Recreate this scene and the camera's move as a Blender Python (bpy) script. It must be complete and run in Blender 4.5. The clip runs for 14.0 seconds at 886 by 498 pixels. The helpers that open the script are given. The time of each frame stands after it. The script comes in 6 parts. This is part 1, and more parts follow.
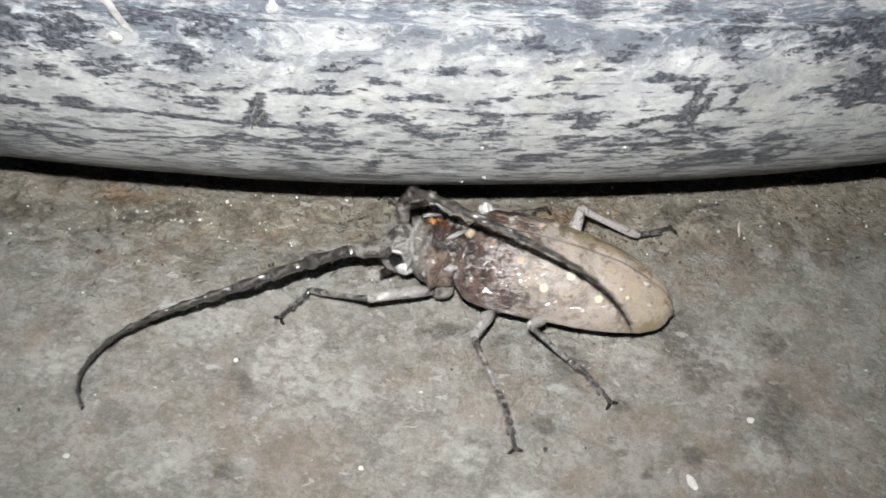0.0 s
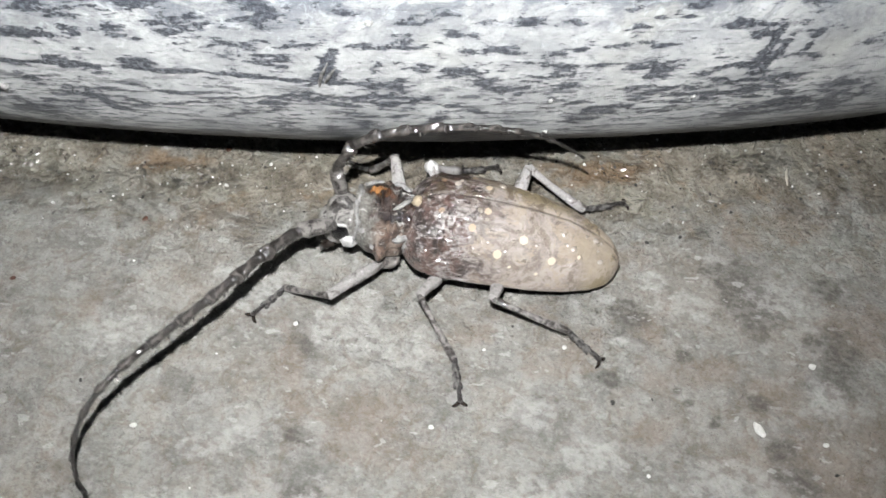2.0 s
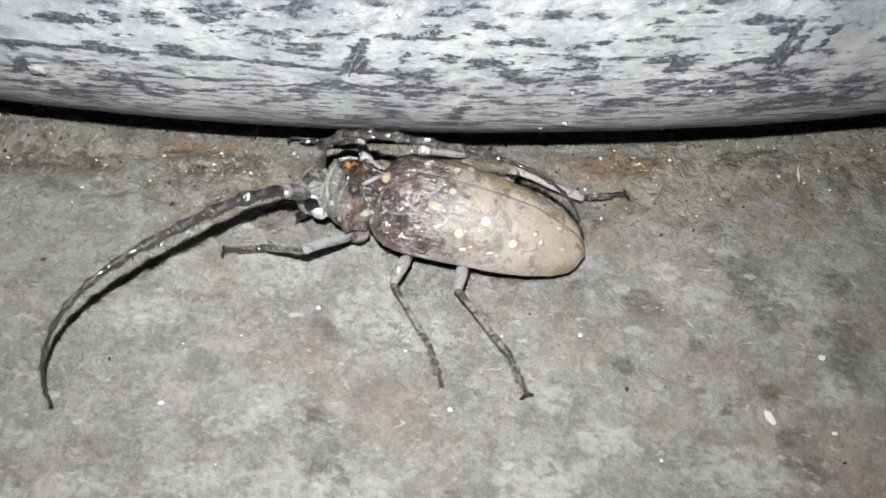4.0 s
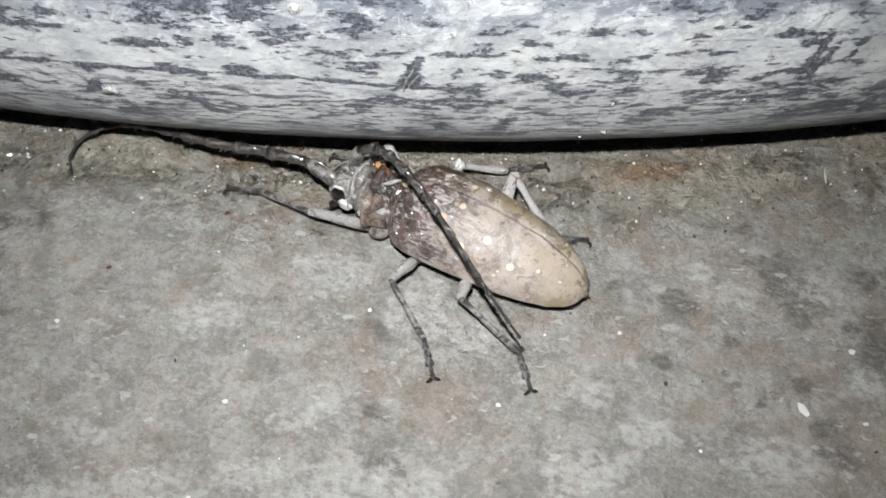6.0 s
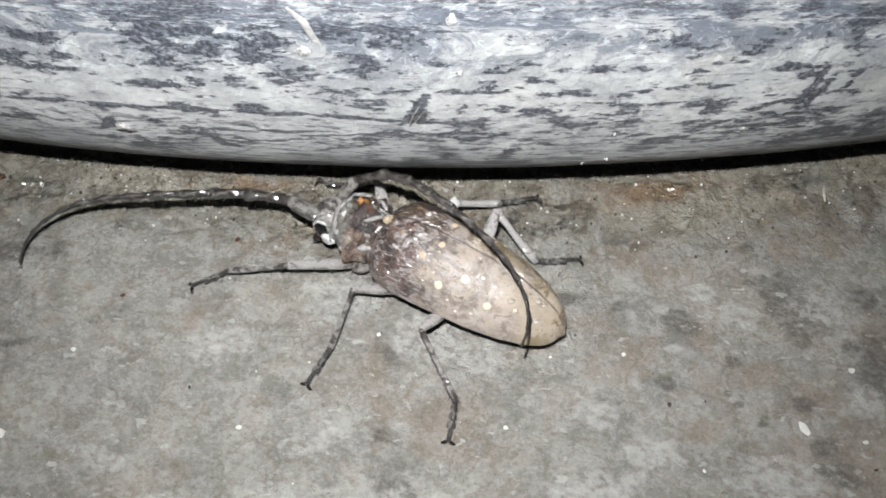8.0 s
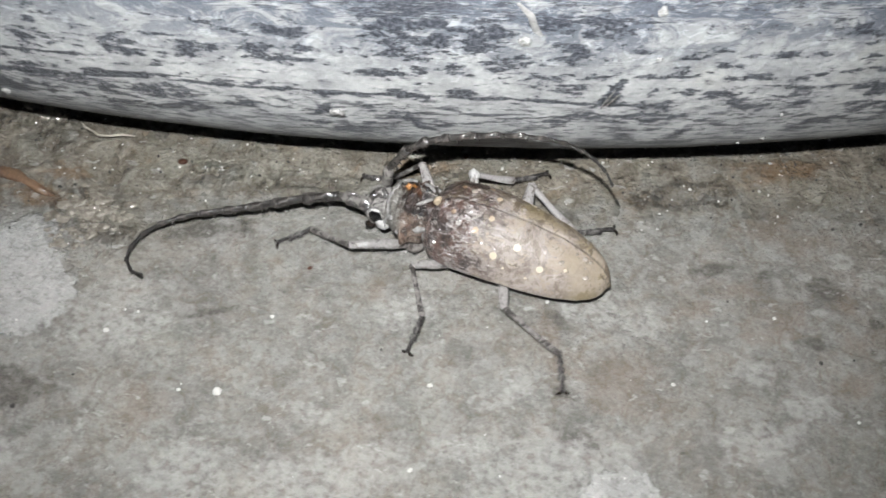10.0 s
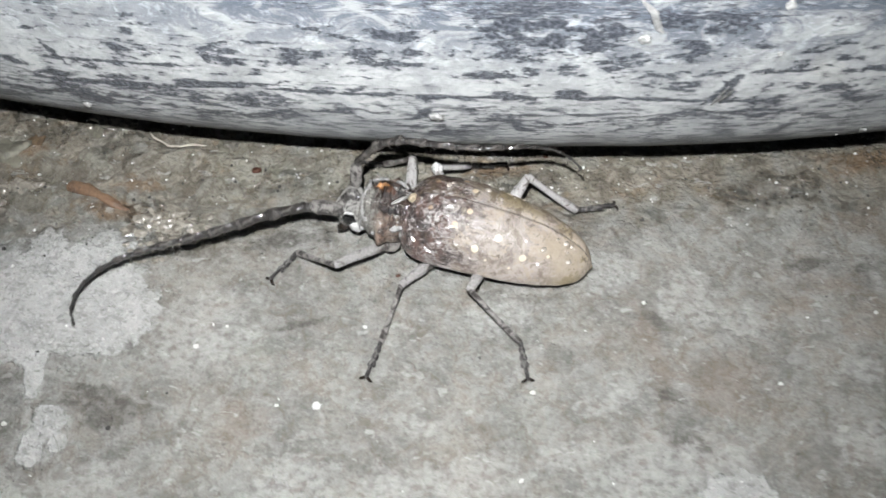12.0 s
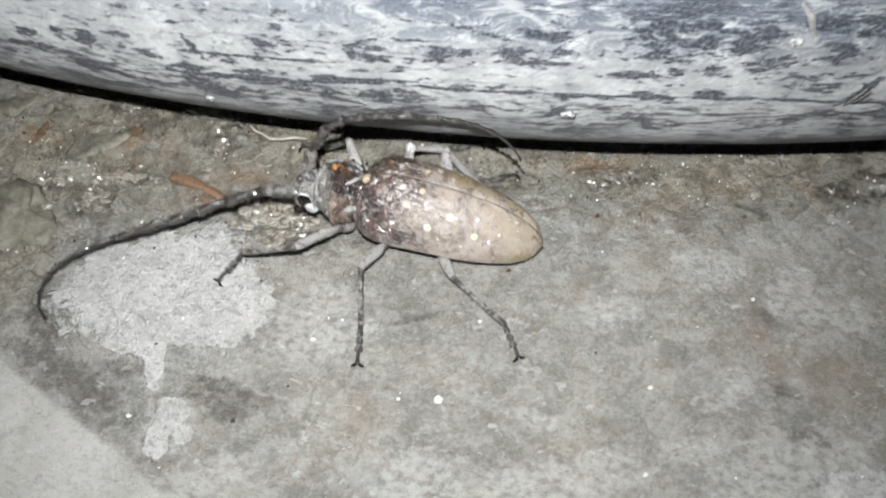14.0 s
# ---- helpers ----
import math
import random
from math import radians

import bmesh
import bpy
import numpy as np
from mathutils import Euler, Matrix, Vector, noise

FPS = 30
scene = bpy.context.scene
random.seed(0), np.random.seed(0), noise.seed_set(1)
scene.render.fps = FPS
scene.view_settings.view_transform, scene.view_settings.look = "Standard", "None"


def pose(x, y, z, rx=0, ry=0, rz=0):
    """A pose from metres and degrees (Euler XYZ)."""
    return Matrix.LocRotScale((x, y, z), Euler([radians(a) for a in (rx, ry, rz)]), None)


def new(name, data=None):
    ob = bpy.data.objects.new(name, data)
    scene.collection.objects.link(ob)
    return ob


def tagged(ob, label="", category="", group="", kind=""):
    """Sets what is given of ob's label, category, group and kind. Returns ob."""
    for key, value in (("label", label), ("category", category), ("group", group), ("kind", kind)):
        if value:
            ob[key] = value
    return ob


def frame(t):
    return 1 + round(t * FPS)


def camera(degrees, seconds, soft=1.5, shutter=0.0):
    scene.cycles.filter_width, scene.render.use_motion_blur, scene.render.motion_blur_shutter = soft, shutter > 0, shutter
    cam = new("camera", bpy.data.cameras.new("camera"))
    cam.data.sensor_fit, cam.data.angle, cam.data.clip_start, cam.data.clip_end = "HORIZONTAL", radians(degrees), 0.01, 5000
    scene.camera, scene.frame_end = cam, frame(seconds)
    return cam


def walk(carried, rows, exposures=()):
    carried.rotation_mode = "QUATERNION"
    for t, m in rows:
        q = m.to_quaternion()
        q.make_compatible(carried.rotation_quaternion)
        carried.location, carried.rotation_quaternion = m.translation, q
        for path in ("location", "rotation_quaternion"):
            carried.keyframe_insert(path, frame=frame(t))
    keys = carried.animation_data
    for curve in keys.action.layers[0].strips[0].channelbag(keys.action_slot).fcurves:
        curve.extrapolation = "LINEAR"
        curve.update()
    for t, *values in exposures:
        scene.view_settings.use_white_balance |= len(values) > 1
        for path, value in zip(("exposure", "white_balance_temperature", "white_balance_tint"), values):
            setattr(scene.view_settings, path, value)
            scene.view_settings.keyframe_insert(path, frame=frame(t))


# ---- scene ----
# One unit U is 22.5 mm: the beetle is about 2.8 units long.
U = 0.0225
cam = camera(52.1, 14.0, 1.6, 0.6)
METRES, EYE, TILT, LEAN, TURN = 8.0 * U, 7.089 * U, -52.32, -2.67, 0.0
ROWS = [
    (0.0, 0.0, 0.0, 0.0, 0.0, 0.0, -0.0),
    (0.5, -0.0154, 0.0244, 0.0022, -1.05, -0.41, 0.72),
    (1.0, -0.0598, -0.026, 0.0004, -0.51, -0.29, 1.29),
    (1.5, -0.0862, -0.0167, -0.0242, -0.77, -1.25, 0.94),
    (2.0, -0.0888, 0.0106, -0.004, -1.38, -2.42, 1.65),
    (2.5, -0.1105, -0.0069, -0.003, -1.29, -2.42, 1.73),
    (3.0, -0.1284, -0.0119, -0.0181, -1.09, -2.24, 1.15),
    (3.5, -0.1045, -0.0093, -0.0175, -1.25, -2.37, 0.72),
    (6.0, -0.1475, -0.0671, -0.0106, -0.36, -2.28, 1.57),
    (6.5, -0.1369, -0.0651, -0.01, -0.56, -2.22, 1.14),
    (7.0, -0.1291, -0.0686, 0.0186, -0.57, -2.21, 1.4),
    (7.5, -0.1421, -0.0869, 0.0227, -0.22, -2.05, 1.8),
    (8.0, -0.1512, -0.0887, 0.023, -0.22, -2.38, 2.25),
    (8.5, -0.158, -0.0823, 0.0237, -0.25, -2.71, 2.52),
    (9.0, -0.2184, -0.1229, 0.0191, 0.32, -2.59, 2.28),
    (11.5, -0.4463, -0.2117, 0.012, 0.55, -3.29, 4.08),
    (12.0, -0.474, -0.1653, 0.0344, 0.36, -3.3, 4.55),
    (12.5, -0.5377, -0.1493, 0.041, 0.33, -3.18, 4.59),
    (13.0, -0.5703, -0.1724, 0.0266, 0.56, -3.21, 4.18),
    (13.5, -0.5885, -0.1991, 0.0613, 0.65, -3.06, 4.04),
    (14.0, -0.6369, -0.1739, 0.0589, -0.38, -4.22, 4.05),
]
EYES = [
    (t, pose(0, 0, EYE, TILT, LEAN, TURN) @ pose(METRES * x, METRES * y, METRES * z, 90 + pitch, roll, yaw))
    for t, x, y, z, yaw, pitch, roll in ROWS
]
walk(cam, EYES, [(0, 0.0, 6720, 10), (1, 0.04, 6600, 10), (2, 0.1, 6550, 10), (3, 0.13, 6500, 10), (6.5, 0.17, 6520, 10), (9, 0.28, 6580, 10), (12.5, 0.48, 6430, 9), (14, 0.48, 6500, 9)])

# ---- light: a dark night, lit by the small white lamp held beside the lens ----
world = bpy.data.worlds.new("night")
scene.world = world
world.use_nodes = True
world.node_tree.nodes["Background"].inputs["Color"].default_value = (0.6, 0.7, 1.0, 1)
world.node_tree.nodes["Background"].inputs["Strength"].default_value = 0.004
LAMP_GLOW = 19000.0
LAMP_ABOVE = 0.97 * U
LAMP_RIGHT = -0.25 * U


# ---- materials ----
class Nodes:
    """Short hand for a node material."""

    def __init__(self, name):
        self.mat = bpy.data.materials.new(name)
        self.mat.use_nodes = True
        self.tree = self.mat.node_tree
        self.bsdf = self.tree.nodes["Principled BSDF"]

    def add(self, kind, **values):
        node = self.tree.nodes.new(kind)
        for key, value in values.items():
            if key in node.inputs:
                if hasattr(value, "is_output"):
                    self.tree.links.new(value, node.inputs[key])
                else:
                    node.inputs[key].default_value = value
        return node

    def link(self, a, b):
        self.tree.links.new(a, b)

    def coords(self, which="Object", scale=(1, 1, 1)):
        tex = self.tree.nodes.new("ShaderNodeTexCoord")
        return self.add("ShaderNodeMapping", Vector=tex.outputs[which], Scale=scale).outputs[0]

    def noise(self, vec, scale, detail=4.0, rough=0.55, warp=0.0):
        return self.add("ShaderNodeTexNoise", Vector=vec, Scale=scale, Detail=detail, Roughness=rough, Distortion=warp).outputs["Fac"]

    def voronoi(self, vec, scale, feature="F1"):
        node = self.add("ShaderNodeTexVoronoi", Vector=vec, Scale=scale)
        node.feature = feature
        return node.outputs["Distance"]

    def span(self, fac, lo, hi, a=0.0, b=1.0):
        node = self.tree.nodes.new("ShaderNodeMapRange")
        node.interpolation_type = "SMOOTHSTEP"
        self.link(fac, node.inputs[0])
        for n, v in enumerate((lo, hi, a, b)):
            node.inputs[n + 1].default_value = v
        return node.outputs[0]

    def calc(self, op, a, b=0.0):
        node = self.tree.nodes.new("ShaderNodeMath")
        node.operation = op
        for n, v in enumerate((a, b)):
            if hasattr(v, "is_output"):
                self.link(v, node.inputs[n])
            else:
                node.inputs[n].default_value = v
        return node.outputs[0]

    def mix(self, fac, a, b, blend="MIX"):
        node = self.tree.nodes.new("ShaderNodeMix")
        node.data_type, node.blend_type = "RGBA", blend
        for socket, v in ((node.inputs[0], fac), (node.inputs[6], a), (node.inputs[7], b)):
            if hasattr(v, "is_output"):
                self.link(v, socket)
            elif isinstance(v, tuple):
                socket.default_value = (*v, 1)
            else:
                socket.default_value = v
        return node.outputs[2]

    def attr(self, name):
        node = self.tree.nodes.new("ShaderNodeAttribute")
        node.attribute_name = name
        return node.outputs["Fac"]

    def warped(self, vec, scale, amount):
        """The coordinates pushed about by a noise, so that cells get crooked edges."""
        push = self.add("ShaderNodeTexNoise", Vector=vec, Scale=scale, Detail=4.0, Roughness=0.6).outputs["Color"]
        node = self.tree.nodes.new("ShaderNodeVectorMath")
        node.operation = "MULTIPLY_ADD"
        self.link(push, node.inputs[0])
        node.inputs[1].default_value = (amount, amount, 0)
        self.link(vec, node.inputs[2])
        return node.outputs[0]

    def cells(self, vec, scale):
        """A random tone for each cell, and the distance to the cell's edge."""
        tone = self.add("ShaderNodeTexVoronoi", Vector=vec, Scale=scale).outputs["Color"]
        return self.add("ShaderNodeSeparateColor", Color=tone).outputs[0], self.voronoi(vec, scale, "DISTANCE_TO_EDGE")

    def bump(self, height, strength, distance, after=None):
        node = self.add("ShaderNodeBump", Height=height, Strength=strength, Distance=distance)
        if after is not None:
            self.link(after, node.inputs["Normal"])
        return node.outputs[0]

    def done(self, colour, rough=0.6, normal=None, metal=0.0, specular=0.5, dull=0.0, coat=0.0, coat_rough=0.1, coat_normal=None, coat_ior=1.5):
        for key, v in (("Base Color", colour), ("Roughness", rough), ("Normal", normal), ("Metallic", metal), ("Specular IOR Level", specular),
                       ("Diffuse Roughness", dull), ("Coat Weight", coat), ("Coat Roughness", coat_rough), ("Coat Normal", coat_normal), ("Coat IOR", coat_ior)):
            if v is None:
                continue
            if hasattr(v, "is_output"):
                self.link(v, self.bsdf.inputs[key])
            elif isinstance(v, tuple):
                self.bsdf.inputs[key].default_value = (*v, 1)
            else:
                self.bsdf.inputs[key].default_value = v
        return self.mat


K = 1 / U  # object coordinates to units


def concrete_material():
    m = Nodes("worn_concrete")
    vec = m.coords("Object", (K, K, K))

    def slanted(angle, sx, sy):
        turned = m.add("ShaderNodeMapping", Vector=vec, Rotation=(0, 0, angle)).outputs[0]
        return m.add("ShaderNodeMapping", Vector=turned, Scale=(sx, sy, 1)).outputs[0]

    big = m.noise(vec, 0.7, 5, 0.6, 0.4)
    mid = m.noise(vec, 2.4, 6, 0.62, 0.3)
    fine = m.noise(vec, 14, 5, 0.7)
    ragged = m.noise(vec, 3.4, 9, 0.74, 0.25)
    rough_edge = m.calc("MULTIPLY", m.calc("SUBTRACT", ragged, 0.5), 2.2)
    soft_edge = m.calc("MULTIPLY", m.calc("SUBTRACT", m.noise(vec, 3.4, 5, 0.62, 0.3), 0.5), 0.75)
    cloud = m.noise(vec, 1.5, 7, 0.66, 0.5)
    col = m.mix(m.span(mid, 0.36, 0.64), (0.184, 0.183, 0.168), (0.275, 0.274, 0.253))
    col = m.mix(m.span(big, 0.45, 0.68, 0, 0.5), col, (0.27, 0.245, 0.205))
    col = m.mix(m.span(big, 0.47, 0.30, 0, 0.5), col, (0.20, 0.208, 0.17))
    col = m.mix(m.span(cloud, 0.52, 0.66, 0, 0.16), col, (0.36, 0.352, 0.33))
    col = m.mix(m.span(cloud, 0.46, 0.33, 0, 0.16), col, (0.15, 0.138, 0.122))
    # skin that has flaked off in shallow islands, and the slanting drag marks of the trowel
    island = m.noise(vec, 1.9, 7, 0.64, 0.7)
    col = m.mix(m.span(island, 0.565, 0.60, 0, 0.16), col, (0.37, 0.365, 0.345))
    col = m.mix(m.span(island, 0.425, 0.39, 0, 0.14), col, (0.15, 0.142, 0.125))
    drag = m.noise(slanted(0.42, 1.0, 1.5), 3.6, 7, 0.66, 0.0)
    col = m.mix(m.span(drag, 0.53, 0.62, 0, 0.20), col, (0.40, 0.395, 0.375))
    col = m.mix(m.span(drag, 0.47, 0.38, 0, 0.22), col, (0.125, 0.117, 0.105))
    flake = m.noise(slanted(0.35, 1.0, 1.35), 10.0, 3, 0.55, 0.0)
    col = m.mix(m.span(flake, 0.55, 0.64, 0, 0.34), col, (0.40, 0.388, 0.365))
    col = m.mix(m.span(flake, 0.44, 0.35, 0, 0.40), col, (0.11, 0.104, 0.093))
    col = m.mix(m.span(fine, 0.55, 0.68, 0, 0.25), col, (0.42, 0.415, 0.395))
    col = m.mix(m.span(fine, 0.45, 0.32, 0, 0.28), col, (0.105, 0.102, 0.094))
    speck = m.noise(slanted(0.2, 1.0, 1.2), 21, 2, 0.5, 0.0)
    col = m.mix(m.span(speck, 0.57, 0.66, 0, 0.24), col, (0.43, 0.42, 0.40))
    col = m.mix(m.span(speck, 0.43, 0.34, 0, 0.32), col, (0.095, 0.09, 0.08))
    # smooth grey lumps of the old surface, with brown dirt in the seams between them
    crooked = m.warped(vec, 3.5, 0.5)
    tone, edge = m.cells(crooked, 3.0)
    small_tone, small_edge = m.cells(crooked, 7.5)
    col = m.mix(m.span(tone, 0.55, 1.0, 0, 0.30), col, (0.355, 0.35, 0.33))
    col = m.mix(m.span(tone, 0.45, 0.0, 0, 0.26), col, (0.165, 0.157, 0.14))
    col = m.mix(m.span(small_tone, 0.6, 1.0, 0, 0.24), col, (0.38, 0.37, 0.35))
    col = m.mix(m.span(small_tone, 0.4, 0.0, 0, 0.24), col, (0.15, 0.138, 0.12))
    seam = m.calc("MAXIMUM", m.span(edge, 0.10, 0.01, 0, 0.5), m.span(small_edge, 0.09, 0.01, 0, 0.28))
    col = m.mix(m.calc("MULTIPLY", seam, m.span(ragged, 0.44, 0.56)), col, (0.15, 0.122, 0.094))
    rosy = m.noise(vec, 2.4, 7, 0.7, 0.8)
    col = m.mix(m.span(rosy, 0.50, 0.66, 0, 0.22), col, (0.30, 0.245, 0.195))
    # earth washed up against the pipe, rust, pale mortar and dark stains, each in its own area with a ragged edge
    mud = m.span(m.calc("ADD", m.attr("mud"), m.calc("MULTIPLY", rough_edge, 0.7)), 0.3, 0.8)
    clods = m.noise(vec, 4.2, 7, 0.66, 0.6)
    soil = m.mix(m.span(clods, 0.36, 0.64), (0.15, 0.130, 0.098), (0.37, 0.332, 0.268))
    lump, gap = m.cells(m.warped(vec, 1.6, 0.9), 1.7)
    olive = m.span(lump, 0.35, 0.75)
    soil = m.mix(m.calc("MULTIPLY", olive, 0.6), soil, m.mix(m.span(clods, 0.38, 0.62), (0.215, 0.208, 0.160), (0.35, 0.338, 0.288)))
    soil = m.mix(m.span(fine, 0.54, 0.68, 0, 0.4), soil, (0.40, 0.385, 0.34))
    soil = m.mix(m.span(fine, 0.45, 0.34, 0, 0.4), soil, (0.085, 0.075, 0.06))
    soil = m.mix(m.span(tone, 0.5, 1.0, 0, 0.45), soil, (0.33, 0.318, 0.272))
    soil = m.mix(m.span(tone, 0.4, 0.0, 0, 0.4), soil, (0.145, 0.125, 0.095))
    # the shade in the gaps between lumps, put into the colour as dark brown
    crevice_shade = m.calc("MAXIMUM", m.span(gap, 0.13, 0.02, 0, 0.75), m.span(edge, 0.13, 0.02, 0, 0.6))
    crevice_shade = m.calc("MULTIPLY", crevice_shade, m.span(ragged, 0.42, 0.55))
    soil = m.mix(crevice_shade, soil, (0.10, 0.08, 0.058))
    soil = m.mix(m.span(rosy, 0.55, 0.68, 0, 0.5), soil, (0.24, 0.165, 0.095))
    col = m.mix(m.calc("MULTIPLY", mud, 0.88), col, soil)
    rust = m.span(m.calc("ADD", m.attr("rust"), m.calc("MULTIPLY", rough_edge, 0.8)), 0.35, 0.85)
    col = m.mix(m.calc("MULTIPLY", rust, 0.5), col, (0.245, 0.148, 0.075))
    brown = m.span(m.calc("ADD", m.attr("brown"), m.calc("MULTIPLY", rough_edge, 0.8)), 0.32, 0.9)
    col = m.mix(m.calc("MULTIPLY", brown, 0.38), col, (0.19, 0.142, 0.104))
    dark = m.span(m.calc("ADD", m.attr("dark"), m.calc("MULTIPLY", rough_edge, 0.6)), 0.42, 0.74)
    col = m.mix(m.calc("MULTIPLY", dark, m.span(m.calc("ADD", flake, m.calc("MULTIPLY", m.calc("SUBTRACT", fine, 0.5), 0.8)), 0.58, 0.42, 0.5, 0.82)), col, (0.085, 0.078, 0.068))
    light = m.span(m.calc("ADD", m.attr("light"), m.calc("MULTIPLY", rough_edge, 0.8)), 0.42, 0.66)
    col = m.mix(m.calc("MULTIPLY", light, m.span(flake, 0.40, 0.56, 0.14, 0.48)), col, (0.46, 0.455, 0.435))
    old = m.mix(m.span(cloud, 0.38, 0.62), (0.39, 0.386, 0.352), (0.47, 0.465, 0.436))
    old = m.mix(m.span(flake, 0.46, 0.38, 0, 0.3), old, (0.24, 0.235, 0.21))
    col = m.mix(m.calc("MULTIPLY", m.attr("slab"), 0.85), col, old)
    # the mortar: a thin skin with a clean broken edge, its own hollows and hairline cracks
    pale = m.span(m.calc("ADD", m.attr("pale"), soft_edge), 0.46, 0.53)
    mortar = m.mix(m.span(m.noise(vec, 3.2, 6, 0.62, 0.5), 0.34, 0.66), (0.37, 0.367, 0.352), (0.50, 0.498, 0.482))
    mortar = m.mix(m.span(flake, 0.45, 0.37, 0, 0.55), mortar, (0.25, 0.245, 0.23))
    mortar = m.mix(m.span(speck, 0.56, 0.64, 0, 0.5), mortar, (0.60, 0.598, 0.58))
    mortar = m.mix(m.span(fine, 0.44, 0.34, 0, 0.45), mortar, (0.24, 0.235, 0.22))
    lips = m.noise(vec, 1.1, 1, 0.5, 0.7)
    crack = m.span(m.calc("ABSOLUTE", m.calc("SUBTRACT", lips, 0.5)), 0.007, 0.002, 0, 0.5)
    mortar = m.mix(m.calc("MULTIPLY", crack, m.span(mid, 0.48, 0.54)), mortar, (0.17, 0.165, 0.15))
    col = m.mix(m.calc("MULTIPLY", pale, 0.84), col, mortar)
    gritty = m.noise(vec, 30, 4, 0.7, 0.4)
    col = m.mix(m.span(gritty, 0.57, 0.68, 0, 0.14), col, (0.44, 0.432, 0.41))
    col = m.mix(m.span(gritty, 0.43, 0.34, 0, 0.16), col, (0.085, 0.08, 0.072))
    scuff = m.calc("MULTIPLY", m.span(m.noise(slanted(0.2, 1.0, 1.7), 5.5, 3, 0.5, 0.3), 0.645, 0.675), m.span(big, 0.40, 0.56, 0.1, 0.55))
    col = m.mix(scuff, col, (0.47, 0.465, 0.445))
    pits = m.voronoi(vec, 13)
    col = m.mix(m.calc("MULTIPLY", m.span(pits, 0.13, 0.05, 0, 0.6), m.span(ragged, 0.5, 0.6)), col, (0.05, 0.048, 0.045))
    holes = m.span(m.voronoi(m.add("ShaderNodeMapping", Vector=vec, Scale=(1, 1.5, 1)).outputs[0], 3.1), 0.10, 0.05, 0, 0.6)
    col = m.mix(m.calc("MULTIPLY", holes, m.span(ragged, 0.45, 0.6)), col, (0.09, 0.086, 0.08))
    # water: films in the earth that glint
    film = m.span(m.calc("ADD", m.attr("wet"), m.calc("MULTIPLY", rough_edge, 1.1)), 0.36, 0.62)
    wet = m.calc("MAXIMUM", film, m.calc("MULTIPLY", mud, m.span(m.noise(vec, 4.2, 4, 0.6, 0.6), 0.48, 0.62, 0, 0.7)))
    damp = m.span(m.noise(vec, 6.5, 5, 0.7, 0.5), 0.55, 0.66, 0, 0.4)
    wet = m.calc("MAXIMUM", wet, damp)
    rough = m.calc("SUBTRACT", m.span(gritty, 0.38, 0.6, 0.84, 0.6), m.calc("MULTIPLY", wet, 0.5))
    # low ledges where the skin has flaked, and a soft pebbly grain
    steps = m.calc("ADD", m.span(island, 0.54, 0.61, 0, 1.0), m.span(flake, 0.52, 0.62, 0, 0.6))
    steps = m.calc("SUBTRACT", steps, m.calc("ADD", m.span(island, 0.45, 0.38, 0, 1.0), m.span(flake, 0.46, 0.36, 0, 0.8)))
    pebble = m.calc("ADD", m.noise(vec, 11, 3, 0.5), m.calc("MULTIPLY", m.noise(vec, 25, 2, 0.5), 0.55))
    n = m.bump(pebble, 0.8, 0.11 * U)
    n = m.bump(m.calc("ADD", m.span(edge, 0.0, 0.16), m.calc("MULTIPLY", m.span(small_edge, 0.0, 0.14), 0.5)), 0.5, 0.02 * U, n)
    n = m.bump(m.calc("MULTIPLY", mud, m.calc("ADD", m.span(gap, 0.0, 0.3), m.calc("MULTIPLY", clods, 1.2))), 0.6, 0.022 * U, n)
    n = m.bump(steps, 0.25, 0.014 * U, n)
    n = m.bump(m.calc("MULTIPLY", pale, m.calc("ADD", 1.0, m.calc("MULTIPLY", m.span(lips, 0.47, 0.53), 0.5))), 0.9, 0.04 * U, n)
    n = m.bump(m.calc("MULTIPLY", m.noise(vec, 12, 2, 0.5), wet), 0.8, 0.08 * U, n)
    glint = m.bump(m.noise(vec, 8.5, 0.6, 0.5, 0.8), 1.0, 0.36 * U)
    return m.done(col, rough, n, 0.0, 0.45, 0.9, m.calc("MULTIPLY", wet, 0.95), 0.16, glint, 2.3)


